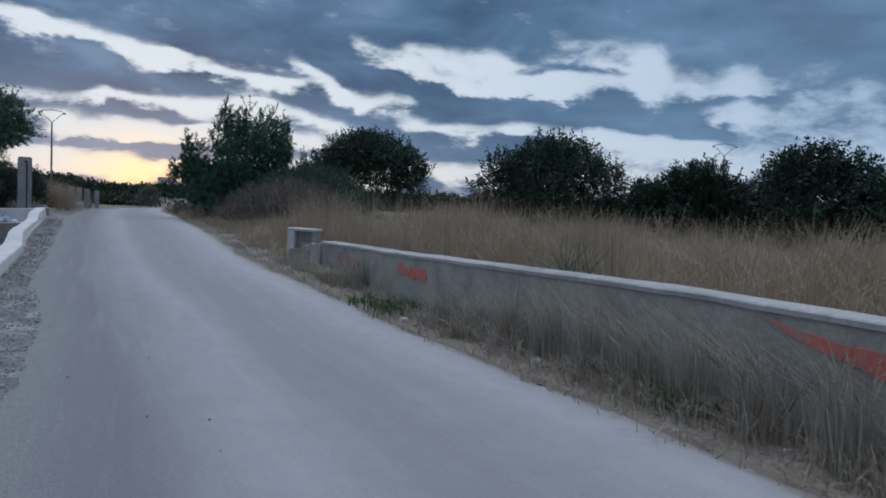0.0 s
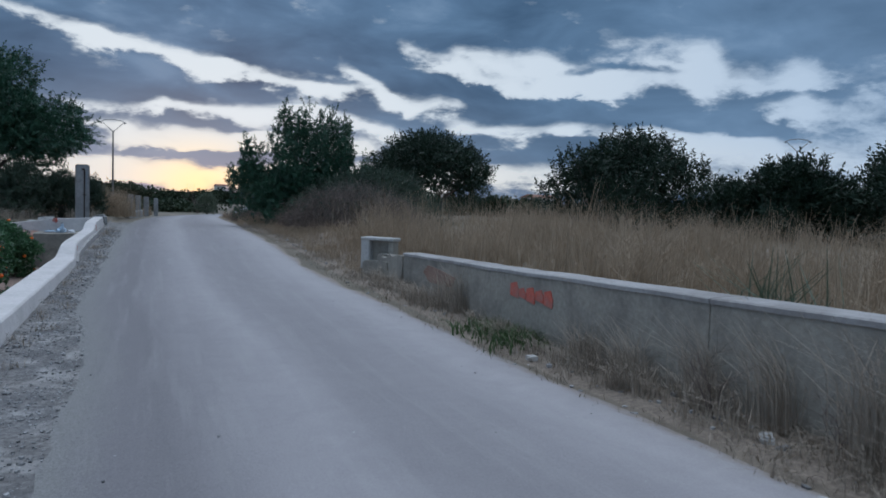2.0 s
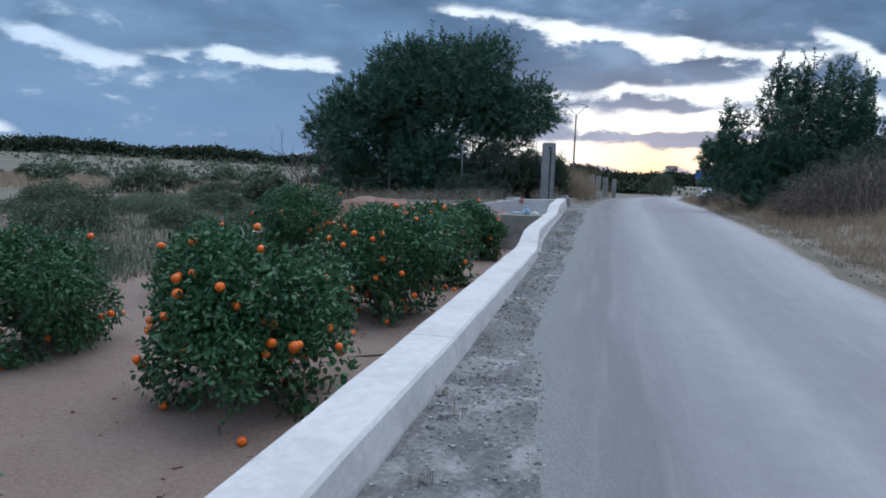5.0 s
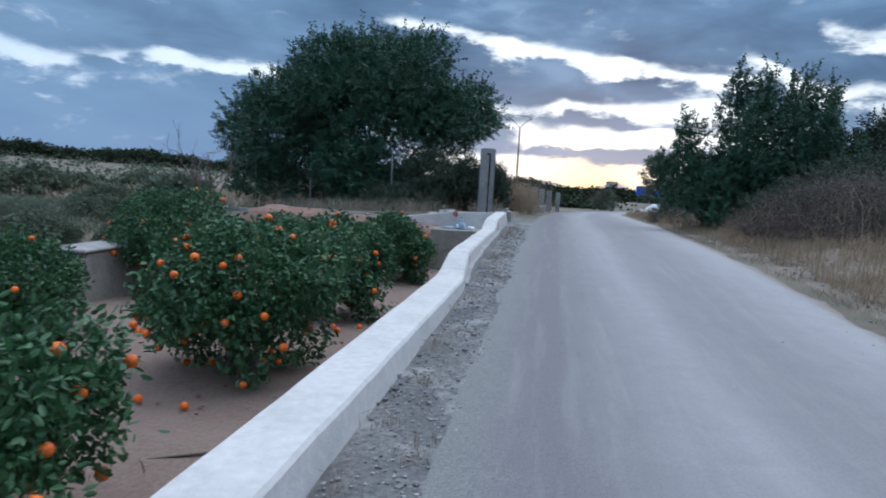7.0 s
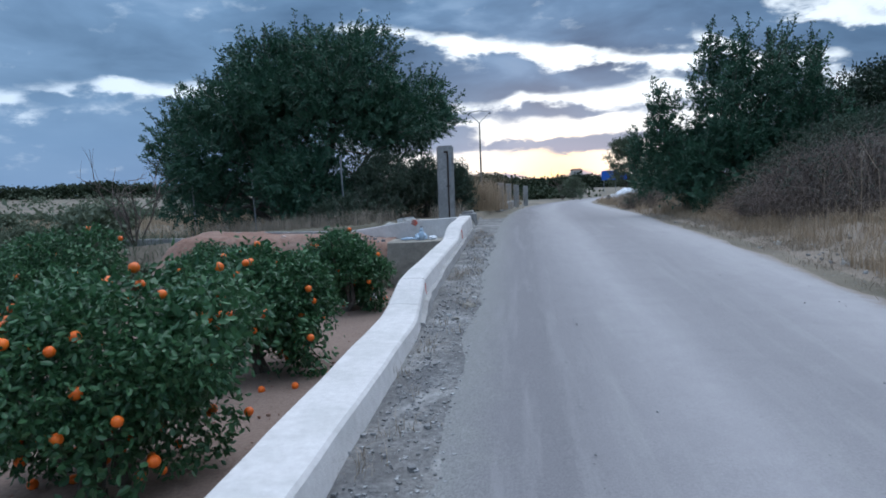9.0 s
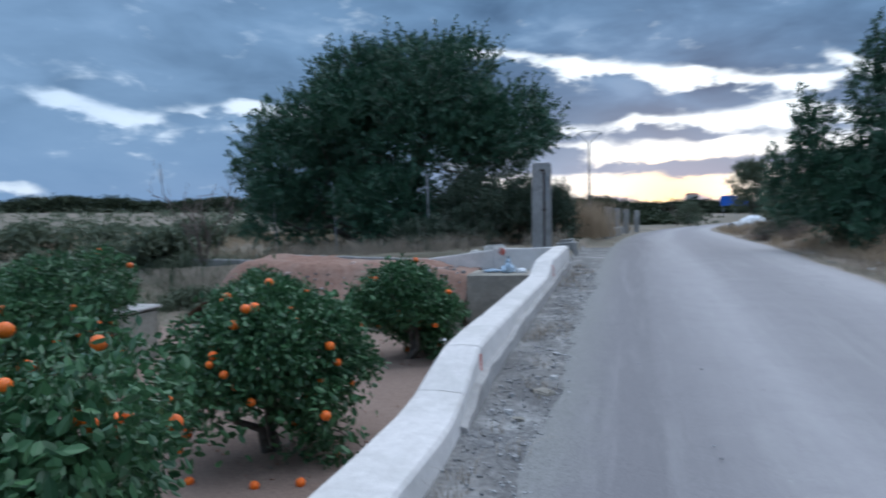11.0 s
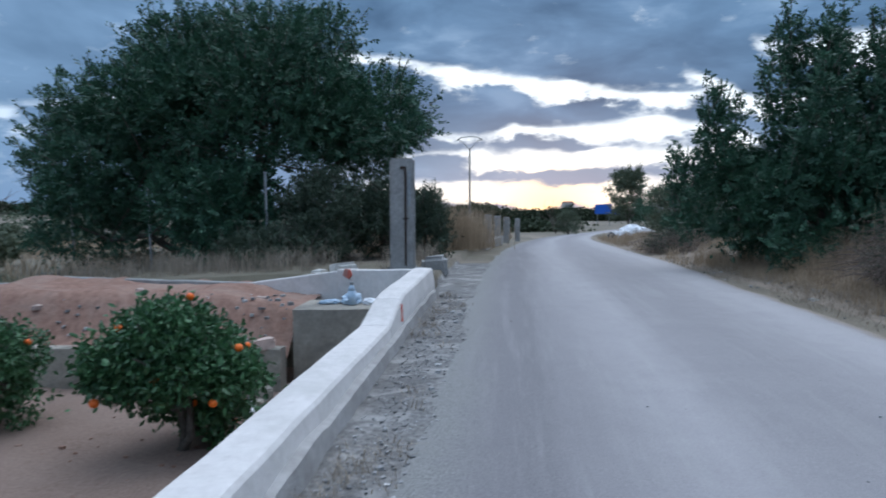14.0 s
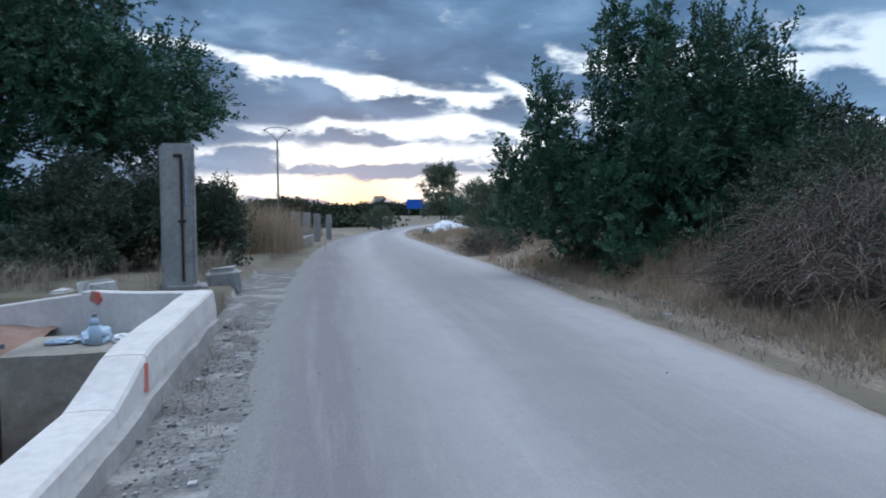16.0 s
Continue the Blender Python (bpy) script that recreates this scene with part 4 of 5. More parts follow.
lane_carob()
# this carob and the trees after it wear the leaf colour darkened for backlight
lob = round_lobes(np.random.default_rng(31), 4.3, 5.9, 40, 0.36, 0.8, False)
tree("carob_tree", 16.6, 42.5, 0.3, lob, 4600, M_BACKLIT_LEAF, "rounded carob behind the brambles, leaves darkened as if backlit", stems=5, r0=0.13, seed=13, length=0.20, width=0.085, per=6, core=900, shoot=(160, 0.6, 0.3, 16, 2.0))
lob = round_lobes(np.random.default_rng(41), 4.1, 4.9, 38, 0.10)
tree("carob_tree", 21.2, 28.5, 0.3, lob, 4600, M_BACKLIT_LEAF, "bushy tree standing in tall dry grass, leaves darkened as if backlit", stems=3, r0=0.12, seed=14, length=0.17, width=0.075, per=6, core=1600, shoot=(190, 0.8, 0.6, 22, 1.6))
lob = round_lobes(np.random.default_rng(51), 1.8, 3.4, 8, 0.10)
tree("carob_tree", 29.0, 29.5, 0.1, lob, 900, M_BACKLIT_LEAF, "small tree at the field edge, leaves darkened as if backlit", stems=2, r0=0.09, seed=15, length=0.22, width=0.09, per=6, core=900, shoot=(60, 0.6, 0.5, 16, 1.0))
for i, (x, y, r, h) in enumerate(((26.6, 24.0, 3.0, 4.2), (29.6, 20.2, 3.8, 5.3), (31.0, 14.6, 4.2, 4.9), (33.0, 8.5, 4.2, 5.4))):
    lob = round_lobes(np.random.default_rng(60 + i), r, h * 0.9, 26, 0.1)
    tree("carob_tree", x, y, 0.2, lob, 3800, M_BACKLIT_LEAF, "tree in the row beyond the dry field, leaves darkened as if backlit", group="tree row", stems=3, r0=0.11, seed=16 + i, length=0.20, width=0.085, per=6, core=1500, shoot=(130, 0.75, 0.55, 18, 1.4))
lob = round_lobes(np.random.default_rng(71), 1.5, 5.7, 15, 0.25, 0.8, False)
tree("small_tree", 9.75, 72, -0.25, lob, 1100, M_OLIVE, "small thin-leaved tree at the lane side", stems=2, r0=0.07, seed=21, length=0.20, width=0.08, per=6, core=150, shoot=(60, 0.7, 0.5, 12, 1.0))
for i, (x, y, r, h, m, lab) in enumerate(((7.0, 40.0, 1.9, 2.5, M_CAROB, "dark green shrub beside the lane"), (7.0, 44.5, 1.6, 2.4, M_OLIVE, "leafy shrub beside the lane"), (10.5, 34.5, 2.6, 2.4, M_CAROB, "dense dark shrub behind the carob"),
                                     (6.4, 88, 1.5, 2.9, M_OLIVE, "round dark shrub at the bend"), (-2.9, 33.5, 1.2, 1.9, M_THICKET, "dusty shrub behind the gatepost"),
                                     (-1.85, 33.6, 0.72, 1.7, M_THICKET, "dark shrub beside the gatepost"), (-5.0, 31.8, 1.3, 0.8, M_THICKET, "low dusty shrub below the carob"),
                                     (10.6, 65.0, 2.4, 3.6, M_CAROB, "dark green shrub behind the dumped sacks"), (-4.2, 33.0, 1.3, 2.2, M_THICKET, "grey-green shrub between gatepost and carob"),
                                     (8.6, 28.1, 3.0, 2.35, M_THICKET, "dense grey-green thicket below the carobs"))):
    g = np.random.default_rng(80 + i)
    wide = r > 2.7
    tree("shrub", x, y, float(ground_z(x, y)) - 0.03, round_lobes(g, r, h, 24 if wide else 11, 0.1), 7000 if wide else (1500 if r < 0.9 else 3000), m, lab, "shrub", stems=4, r0=0.03, seed=30 + i, length=0.075, width=0.034, per=6 if y < 50 else 5, core=500, shoot=(int(70 * r), 0.42, 0.45, 20, 0.3))


def bramble(x, y, z, r, h, seed, label, stems=1400):
    """A tangle of arching bare canes with a few leaves."""
    rng = np.random.default_rng(seed)
    t = thing("bramble", pose(x, y, z), label, "bramble")
    chunks = []
    for i in range(stems):
        a, u = rng.uniform(0, 2 * math.pi), math.sqrt(rng.random())
        p0 = np.array((u * r * math.cos(a), u * r * math.sin(a), 0.0))
        roof = h * math.sqrt(max(0.08, 1 - u ** 2))
        b = rng.uniform(0, 2 * math.pi)
        ln = rng.uniform(0.2, 0.75)
        top = p0 * rng.uniform(0.8, 1.0) + np.array((math.cos(b) * ln * 0.5, math.sin(b) * ln * 0.5, roof * rng.uniform(0.55, 1.05)))
        end = top + np.array((math.cos(b) * ln * 0.8, math.sin(b) * ln * 0.8, -rng.uniform(0.1, 0.7) * roof))
        end[2] = max(end[2], 0.02)
        start = top - np.array((math.cos(b) * ln * 0.6, math.sin(b) * ln * 0.6, roof * rng.uniform(0.3, 0.7)))
        start[2] = max(start[2], 0.0)
        pts = [start * (1 - s) ** 2 + 2 * top * s * (1 - s) + end * s * s for s in np.linspace(0, 1, 5)]
        w = rng.uniform(0.0025, 0.006)
        chunks.append(tube(pts, [w, w, w * 0.9, w * 0.7, w * 0.4], 3))
    v, f = join(chunks)
    mesh_part("thicket", np_mesh("thicket", v, f, M_BRAMBLE), t)
    lob = [(0, 0, h * 0.35, r * 0.9, r * 0.9, h * 0.48)]
    mesh_part("foliage", crown_mesh("foliage", rng, lob, int(1000 * r), 0.050, 0.026, 3, M_THICKET, int(300 * r), 0.5), t)
    return t


bramble(7.1, 25.7, float(ground_z(7.1, 25.7)) - 0.05, 2.5, 2.0, 91, "brown leafless bramble thicket beside the lane", 7500)
bramble(5.75, 26.6, float(ground_z(5.75, 26.6)) - 0.05, 0.95, 0.75, 94, "low grey bramble runners at the thicket edge", 700)
bramble(5.1, 38.0, float(ground_z(5.1, 38.0)) - 0.05, 1.0, 1.0, 93, "dry brown bramble clump at the lane edge", 700)


# ---- orange trees ----
def orange_tree(x, y, r, h, seed, fruit, label):
    rng = np.random.default_rng(seed)
    z = -0.88
    t = thing("orange_tree", pose(x, y, z), label, "orange tree", "orchard rows")
    lob = []
    for i in range(15):
        a = 2.4 * i + rng.uniform(-0.3, 0.3)
        u = rng.uniform(0.35, 0.80)
        zz = h * rng.uniform(0.24, 0.78)
        k = rng.uniform(0.30, 0.42) * r
        lob.append((u * r * math.cos(a), u * r * math.sin(a), zz, k, k, k * 0.95))
    lob.append((0, 0, h * 0.58, r * 0.70, r * 0.70, h * 0.36))
    lob.append((0, 0, h * 0.80, r * 0.42, r * 0.42, h * 0.19))
    v, f = limbs(rng, lob, (0, 0, -0.06), 2, 0.055)
    mesh_part("trunk", np_mesh("trunk", v, f, M_BARK, True), t)
    mesh_part("crown", crown_mesh("crown", rng, lob, 8200, 0.068, 0.033, 2, M_CITRUS, 1100, 0.62, x > -5), t)
    p, d = lobes_points(rng, lob, 700, 0.94)
    w = np.where(p[:, 2] < h * 0.45, 3.0, 1.0)
    pick = rng.choice(len(p), fruit, replace=False, p=w / w.sum())
    for k in pick:
        c = p[k] + d[k] * 0.055 - np.array((0, 0, 0.015))
        o = new("orange", FRUIT)
        o.parent = t
        s = rng.uniform(0.85, 1.15)
        o.matrix_basis = Matrix.LocRotScale(Vector(c), Euler(rng.uniform(-0.6, 0.6, 3)), (s, s, s * 0.94))
    return t


def fruit_mesh():
    bm = bmesh.new()
    bmesh.ops.create_uvsphere(bm, u_segments=10, v_segments=7, radius=0.043)
    for v in bm.verts:
        if v.co.z > 0.039:
            v.co.z -= 0.005
    for f in bm.faces:
        f.smooth = True
    me = bpy.data.meshes.new("orange")
    bm.to_mesh(me)
    bm.free()
    me.materials.append(M_FRUIT)
    return me


FRUIT = fruit_mesh()
ORCHARD = ((-3.25, 23.75, 0.92, 1.58, 26), (-3.22, 19.5, 1.02, 1.68, 52), (-3.15, 16.05, 1.25, 1.76, 80), (-3.2, 11.9, 1.08, 1.72, 72), (-3.4, 7.6, 1.15, 1.72, 30),
           (-6.0, 24.2, 0.95, 1.35, 10), (-6.7, 20.4, 1.15, 1.9, 40), (-6.5, 16.6, 0.95, 1.30, 12), (-6.4, 12.6, 1.05, 1.5, 20), (-6.4, 8.6, 1.1, 1.55, 20))
for i, (x, y, r, h, n) in enumerate(ORCHARD):
    orange_tree(x, y, r, h, 100 + i, n, "bushy orange tree with ripe fruit, skirts near the soil" if h > 1.6 else "small rounded orange tree with a few ripe fruit")


for x, y in ((-2.55, 18.75), (-2.9, 18.6), (-3.5, 18.55), (-3.1, 14.75), (-3.6, 14.8), (-2.6, 10.9)):
    fallen = tagged(new("orange", FRUIT), "ripe orange fallen on the orchard soil", "orange", "fallen oranges")
    fallen.matrix_world = pose(x, y, float(ground_z(x, y)) + 0.035, 70 * x, 40 * y, 0)


# ---- grass and weeds ----
def stuff(name, v, f, mat, label, category):
    return tagged(new(name, np_mesh(name, v, f, mat)), label, category, kind="stuff")


def patchy(xy, base, vary, scale=0.5):
    """Grass height that rises and falls over the field."""
    return np.array([max(0.25, base + vary * (noise.noise(Vector((a * scale, b * scale, 4.0))) + 0.6 * noise.noise(Vector((a * 2.3, b * 2.3, 1.0))))) for a, b in xy])


def tufts(rng, xy, per, radius):
    return np.repeat(xy, per, 0) + rng.normal(0, radius, (len(xy) * per, 2))


def scatter(rng, n, x0, x1, y0, y1, clump=0.35):
    p = np.stack([rng.uniform(x0, x1, n * 3), rng.uniform(y0, y1, n * 3)], 1)
    h = np.array([noise.noise(Vector((a * clump, b * clump, 2.0))) for a, b in p])
    keep = rng.random(len(p)) < np.clip(0.42 + 0.9 * h, 0.05, 1)
    return p[keep][:n]


g = np.random.default_rng(7)
# tall dry grass in the field past the canal wall
near = tufts(g, scatter(g, 2400, 5.2, 13, -4, 22, 0.8), 18, 0.09)
v1 = blades(g, near, ground_z(near[:, 0], near[:, 1]) - 0.02, patchy(near, 0.80, 1.15, 0.55), 0.0045, 0.42, 0.4)
far = tufts(g, scatter(g, 2400, 12, 34, -6, 36), 9, 0.14)
v2 = blades(g, far, ground_z(far[:, 0], far[:, 1]) - 0.05, patchy(far, 0.85, 1.15, 0.5), 0.008, 0.32, 0.35)
seed = scatter(g, 2600, 5.4, 16, -4, 30)
v2b = blades(g, seed, ground_z(seed[:, 0], seed[:, 1]) - 0.02, 1.42, 0.006, 0.16, 0.2)
stuff("dry_grass", *join([v1, v2, v2b]), M_DRY, "tall straw-coloured dry grass filling the field", "dry grass")
# dry grass along the lane where the wall has ended
side = tufts(g, scatter(g, 800, 4.3, 6.4, 15.4, 34, 0.7), 18, 0.09)
v3 = blades(g, side, ground_z(side[:, 0], side[:, 1]) - 0.02, patchy(side, 0.34, 0.55, 0.6), 0.0040, 0.5, 0.45)
stuff("dry_grass", *v3, M_DRY, "dry grass tufts along the lane side", "dry grass")
# grey stalks and straw at the foot of the canal wall
foot = tufts(g, scatter(g, 330, 4.18, 4.68, -3, 15, 1.1), 18, 0.07)
v4 = blades(g, foot, ground_z(foot[:, 0], foot[:, 1]) - 0.02, patchy(foot, 0.30, 0.25, 0.9), 0.004, 0.6, 0.6, (-0.1, 0.2))
stuff("dry_grass", *v4, M_DRY_G, "grey dead stalks leaning against the canal wall", "dry grass")
litter = tufts(g, scatter(g, 1700, 3.92, 5.2, -3, 32, 1.0), 9, 0.10)
v5 = blades(g, litter, ground_z(litter[:, 0], litter[:, 1]) - 0.005, 0.13, 0.004, 1.4, 0.4)
stuff("straw_litter", *v5, M_DRY_G, "flattened straw on the lane verge", "straw")
# sparse tufts beside the low wall
wl = tufts(g, scatter(g, 80, -0.80, -0.45, 2, 27, 1.6), 14, 0.05)
v6 = blades(g, wl, ground_z(wl[:, 0], wl[:, 1]) - 0.01, 0.12, 0.003, 0.7, 0.5)
stuff("verge_grass", *v6, M_DRY_G, "sparse dry tufts at the foot of the white wall", "dry grass")
# pale field and scrub beyond the orchard
lf = tufts(g, scatter(g, 4800, -60, -9.5, 30, 75, 0.10), 9, 0.28)
v7 = blades(g, lf, ground_z(lf[:, 0], lf[:, 1]) - 0.1, 0.65, 0.013, 0.25, 0.3)
stuff("dry_grass", *v7, M_DRY, "pale dry grass in the fallow field", "dry grass")
low = tufts(g, scatter(g, 1500, -17, -8.6, 14, 30.5, 0.3), 12, 0.16)
v7b = blades(g, low, ground_z(low[:, 0], low[:, 1]) - 0.04, patchy(low, 0.36, 0.3, 0.4), 0.008, 0.6, 0.4)
stuff("field_weeds", *v7b, M_OLIVE, "low grey-green weeds beyond the orchard", "weeds")
bank = tufts(g, scatter(g, 300, -9, -1.6, 29.5, 34, 0.5), 16, 0.10)
v8 = blades(g, bank, ground_z(bank[:, 0], bank[:, 1]) - 0.02, 0.5, 0.004, 0.4, 0.4)
stuff("dry_grass", *v8, M_DRY_G, "grey dry weeds below the carob tree", "dry grass")
wayside = tufts(g, scatter(g, 800, -4.6, -1.75, 34, 66, 0.4), 16, 0.10)
wayside[:, 0] += road_x(wayside[:, 1]) - 1.85
v9 = blades(g, wayside, ground_z(wayside[:, 0], wayside[:, 1]) - 0.03, patchy(wayside, 0.55, 0.5, 0.5), 0.006, 0.35, 0.35)
stuff("dry_grass", *v9, M_DRY, "dry grass along the far lane side", "dry grass")


verge = tufts(g, scatter(g, 520, 2.25, 5.2, 33, 64, 0.5), 16, 0.10)
verge[:, 0] += road_x(verge[:, 1])
v10 = blades(g, verge, ground_z(verge[:, 0], verge[:, 1]) - 0.03, patchy(verge, 0.42, 0.4, 0.5), 0.006, 0.4, 0.35)
stuff("dry_grass", *v10, M_DRY, "dry grass on the bank beyond the carob", "dry grass")


def clump(x, y, h, n, mat, label, seed, spread=0.35, lean=0.3, width=0.006, name="grass_clump", cat="grass clump", drift=(0.0, 0.0), kind=""):
    r = np.random.default_rng(seed)
    p = r.normal(0, spread, (n, 2))
    v, f = blades(r, p, np.zeros(n) - 0.02, h, width, lean, 0.35, drift)
    ob = tagged(new(name, np_mesh(name, v, f, mat)), label, cat, kind=kind)
    ob.matrix_world = pose(x, y, float(ground_z(x, y)))
    return ob


clump(-2.1, 38.6, 1.55, 3400, M_DRY, "tall straw-coloured reed clump at the bend", 201, 0.62, 0.45, 0.005)
clump(-1.3, 40.6, 1.35, 1500, M_DRY, "tall dry reed clump by the lane", 202, 0.5, 0.4, 0.005)
clump(4.45, 8.9, 0.20, 420, M_WEED, "low green weeds at the foot of the canal wall", 203, 0.20, 0.9, 0.010, "weed_patch", "weeds")
clump(4.48, 9.6, 0.18, 320, M_WEED, "low green weeds at the foot of the canal wall", 204, 0.22, 0.9, 0.010, "weed_patch", "weeds")
clump(4.5, 3.6, 0.25, 160, M_WEED, "small green weed below the canal wall", 205, 0.10, 0.7, 0.010, "weed_patch", "weeds")
clump(5.6, 6.3, 1.05, 110, M_OLIVE, "green-grey bush of tall weeds behind the wall", 206, 0.22, 0.35, 0.010, "tall_weed", "weeds")
for i, (x, y, h) in enumerate(((4.42, 2.3, 0.95), (4.45, 2.9, 0.85), (4.50, 3.5, 0.9), (4.5, 4.1, 0.85), (4.48, 4.7, 0.95), (4.55, 5.4, 0.8), (4.55, 6.1, 0.75), (4.5, 6.9, 0.6), (4.55, 7.7, 0.5), (4.62, 10.9, 0.75), (4.62, 11.5, 0.55), (4.5, 1.2, 0.8), (4.4, 1.8, 0.8))):
    clump(x, y, h, 150, M_DRY_G, "grey dead weed leaning at the canal wall", 210 + i, 0.08, 0.30, 0.0035, "dead_weed", "dead weed", (0.06 * (i % 3 - 1), (0.15, 0.42, 0.28, 0.5)[i % 4]), "stuff")


def bare_shrub(x, y, z, h, seed, label, n=16, r0=0.012, mat=None):
    """Forking leafless twigs."""
    r = np.random.default_rng(seed)
    chunks = []

    def grow(p, d, ln, rad, depth):
        q = [p + d * ln * u + r.normal(0, 0.03, 3) * ln * (u > 0) for u in np.linspace(0, 1, 4)]
        chunks.append(tube(q, [rad, rad * 0.85, rad * 0.7, rad * 0.5], 4))
        if depth:
            for k in range(r.integers(2, 4)):
                nd2 = unit(d + r.normal(0, 0.45, 3) + np.array((0, 0, 0.15)))
                grow(q[r.integers(1, 4)], nd2, ln * r.uniform(0.5, 0.8), rad * 0.6, depth - 1)
    for i in range(n):
        a = r.uniform(0, 2 * math.pi)
        grow(np.array((math.cos(a), math.sin(a), 0)) * 0.05, unit(np.array((math.cos(a) * 0.45, math.sin(a) * 0.45, 1.0))), h * r.uniform(0.3, 0.5), r0, 3)
    v, f = join(chunks)
    ob = tagged(new("bare_shrub", np_mesh("bare_shrub", v, f, mat or M_BRAMBLE)), label, "shrub")
    ob.matrix_world = pose(x, y, z)
    return ob


bare_shrub(-10.6, 29.3, float(ground_z(-10.6, 29.3)) - 0.05, 2.9, 301, "leafless reddish shrub in the fallow field", 7, 0.03)
bare_shrub(4.45, 2.9, float(ground_z(4.45, 2.9)) - 0.03, 0.95, 302, "dark bare twiggy weed before the canal wall", 6, 0.006)
bare_shrub(4.5, 5.9, float(ground_z(4.5, 5.9)) - 0.03, 0.95, 303, "dark bare twiggy weed before the canal wall", 5, 0.006)
bare_shrub(4.55, 4.9, float(ground_z(4.55, 4.9)) - 0.03, 0.7, 304, "dark bare twiggy weed before the canal wall", 5, 0.005)

# scrub dotted over the fallow field
for i in range(46):
    r = np.random.default_rng(400 + i)
    x, y = r.uniform(-58, -11), r.uniform(26, 80)
    if abs(x + 7.9) < 7 and abs(y - 37.5) < 6:
        continue
    s = r.uniform(0.7, 1.5)
    tree("shrub", x, y, float(ground_z(x, y)) - 0.05, round_lobes(r, s * 1.2, s * 1.1, 6, 0.1), 650, M_OLIVE, "grey-green scrub bush in the fallow field", "shrub", "scrub", 0.20, 0.10, 2, 2, 0.03, 400 + i, 250)
for i, (x, y, s) in enumerate(((-12.2, 19.5, 1.2), (-14.0, 21.5, 1.3), (-10.6, 25.3, 0.8), (-9.8, 27.6, 0.7), (-12.6, 27.0, 0.9), (-14.6, 30.4, 1.0), (-11.6, 23.0, 0.8), (-15.5, 18.5, 1.3))):
    r = np.random.default_rng(450 + i)
    tree("shrub", x, y, float(ground_z(x, y)) - 0.05, round_lobes(r, s * 1.3, s * 0.8, 10, 0.1), 2600, M_OLIVE, "dark tangled shrub at the orchard edge", "shrub", "scrub", 0.07, 0.03, 4, 3, 0.03, 450 + i, 600)


# ---- stones and rubble ----
def stone_chunk(r, c, s):
    d = unit(np.array([(a, b, e) for a in (-1, 1) for b in (-1, 1) for e in (-1, 1)], float)) * s
    d = d * np.array((r.uniform(0.7, 1.3), r.uniform(0.7, 1.3), r.uniform(0.4, 0.8))) * r.uniform(0.75, 1.25, (8, 1))
    a = r.uniform(0, 6.28)
    rot = np.array(((math.cos(a), -math.sin(a), 0), (math.sin(a), math.cos(a), 0), (0, 0, 1)))
    return d @ rot.T + c, np.array([(0, 1, 3, 2), (4, 6, 7, 5), (0, 4, 5, 1), (2, 3, 7, 6), (0, 2, 6, 4), (1, 5, 7, 3)])


def stones(n, x0, x1, y0, y1, lo, hi, seed, label, mat=M_STONE):
    r = np.random.default_rng(seed)
    chunks = []
    for i in range(n):
        x, y = r.uniform(x0, x1), r.uniform(y0, y1)
        s = lo * (hi / lo) ** (r.random() ** 2.2)
        chunks.append(stone_chunk(r, np.array((x, y, float(ground_z(x, y)) + s * 0.25 + (0.065 if lo < 0.0045 else 0.0))), s))
    stuff("gravel", *join(chunks), mat, label, "gravel")


stones(9500, -0.80, 0.0, 3, 27, 0.005, 0.019, 501, "loose grey gravel between wall and lane")
stones(260, -0.86, -0.4, -2, 27, 0.012, 0.045, 502, "scattered stones at the foot of the white wall")
stones(1900, 3.85, 5.3, -2, 36, 0.008, 0.045, 503, "small stones in the right verge")
stones(500, -5.0, -1.3, 6, 26, 0.01, 0.04, 504, "clods and pebbles on the orchard soil", M_MOUND)


stones(420, 0.1, 3.8, -1, 30, 0.004, 0.012, 506, "fine loose chippings on the worn asphalt")
rr = np.random.default_rng(505)
chunks = []
for i in range(160):
    x, y = rr.uniform(-8.2, -3.0), rr.uniform(26.2, 27.2)
    sz = rr.uniform(0.015, 0.06)
    chunks.append(stone_chunk(rr, np.array((x, y, -0.34 + 0.62 * float(smooth(26.15, 26.95, y)) + 0.02)), sz))
stuff("spoil_clods", *join(chunks), M_STONE, "grey clods and stones on the reddish bank", "clods")


def rubble(x, y, z, s, seed, label, mat=M_RUBBLE, name="rubble_block", cat="rubble"):
    bm = roughen(box(s * 1.4, s, s * 0.75, s * 0.12, 2), s * 0.22, 2.2 / s, seed)
    ob = part(name, bm, mat)
    ob.matrix_world = pose(x, y, z, 0, 0, seed * 37)
    return tagged(ob, label, cat)


rubble(-2.85, 29.4, 0.36, 0.34, 1, "pale broken block beside the basin rim")
rubble(-3.35, 29.5, 0.34, 0.20, 2, "small pale rubble beside the basin")
rubble(-3.1, 29.7, 0.33, 0.16, 3, "small pale rubble beside the basin")
rubble(-0.45, 18.5, 0.07, 0.10, 4, "flat pale stone in the gravel verge", M_CONC)
rubble(-0.55, 17.9, 0.08, 0.06, 5, "pale stone in the gravel verge", M_CONC)
for i, (x, y) in enumerate(((4.25, 22.6), (4.6, 22.2), (4.1, 26.5), (4.3, 20.4), (4.5, 27.3), (4.35, 5.3), (4.2, 8.1), (4.9, 34.5))):
    rubble(x, y, float(ground_z(x, y)) - 0.015, 0.09, 6 + i, "pale stone in the dry verge")
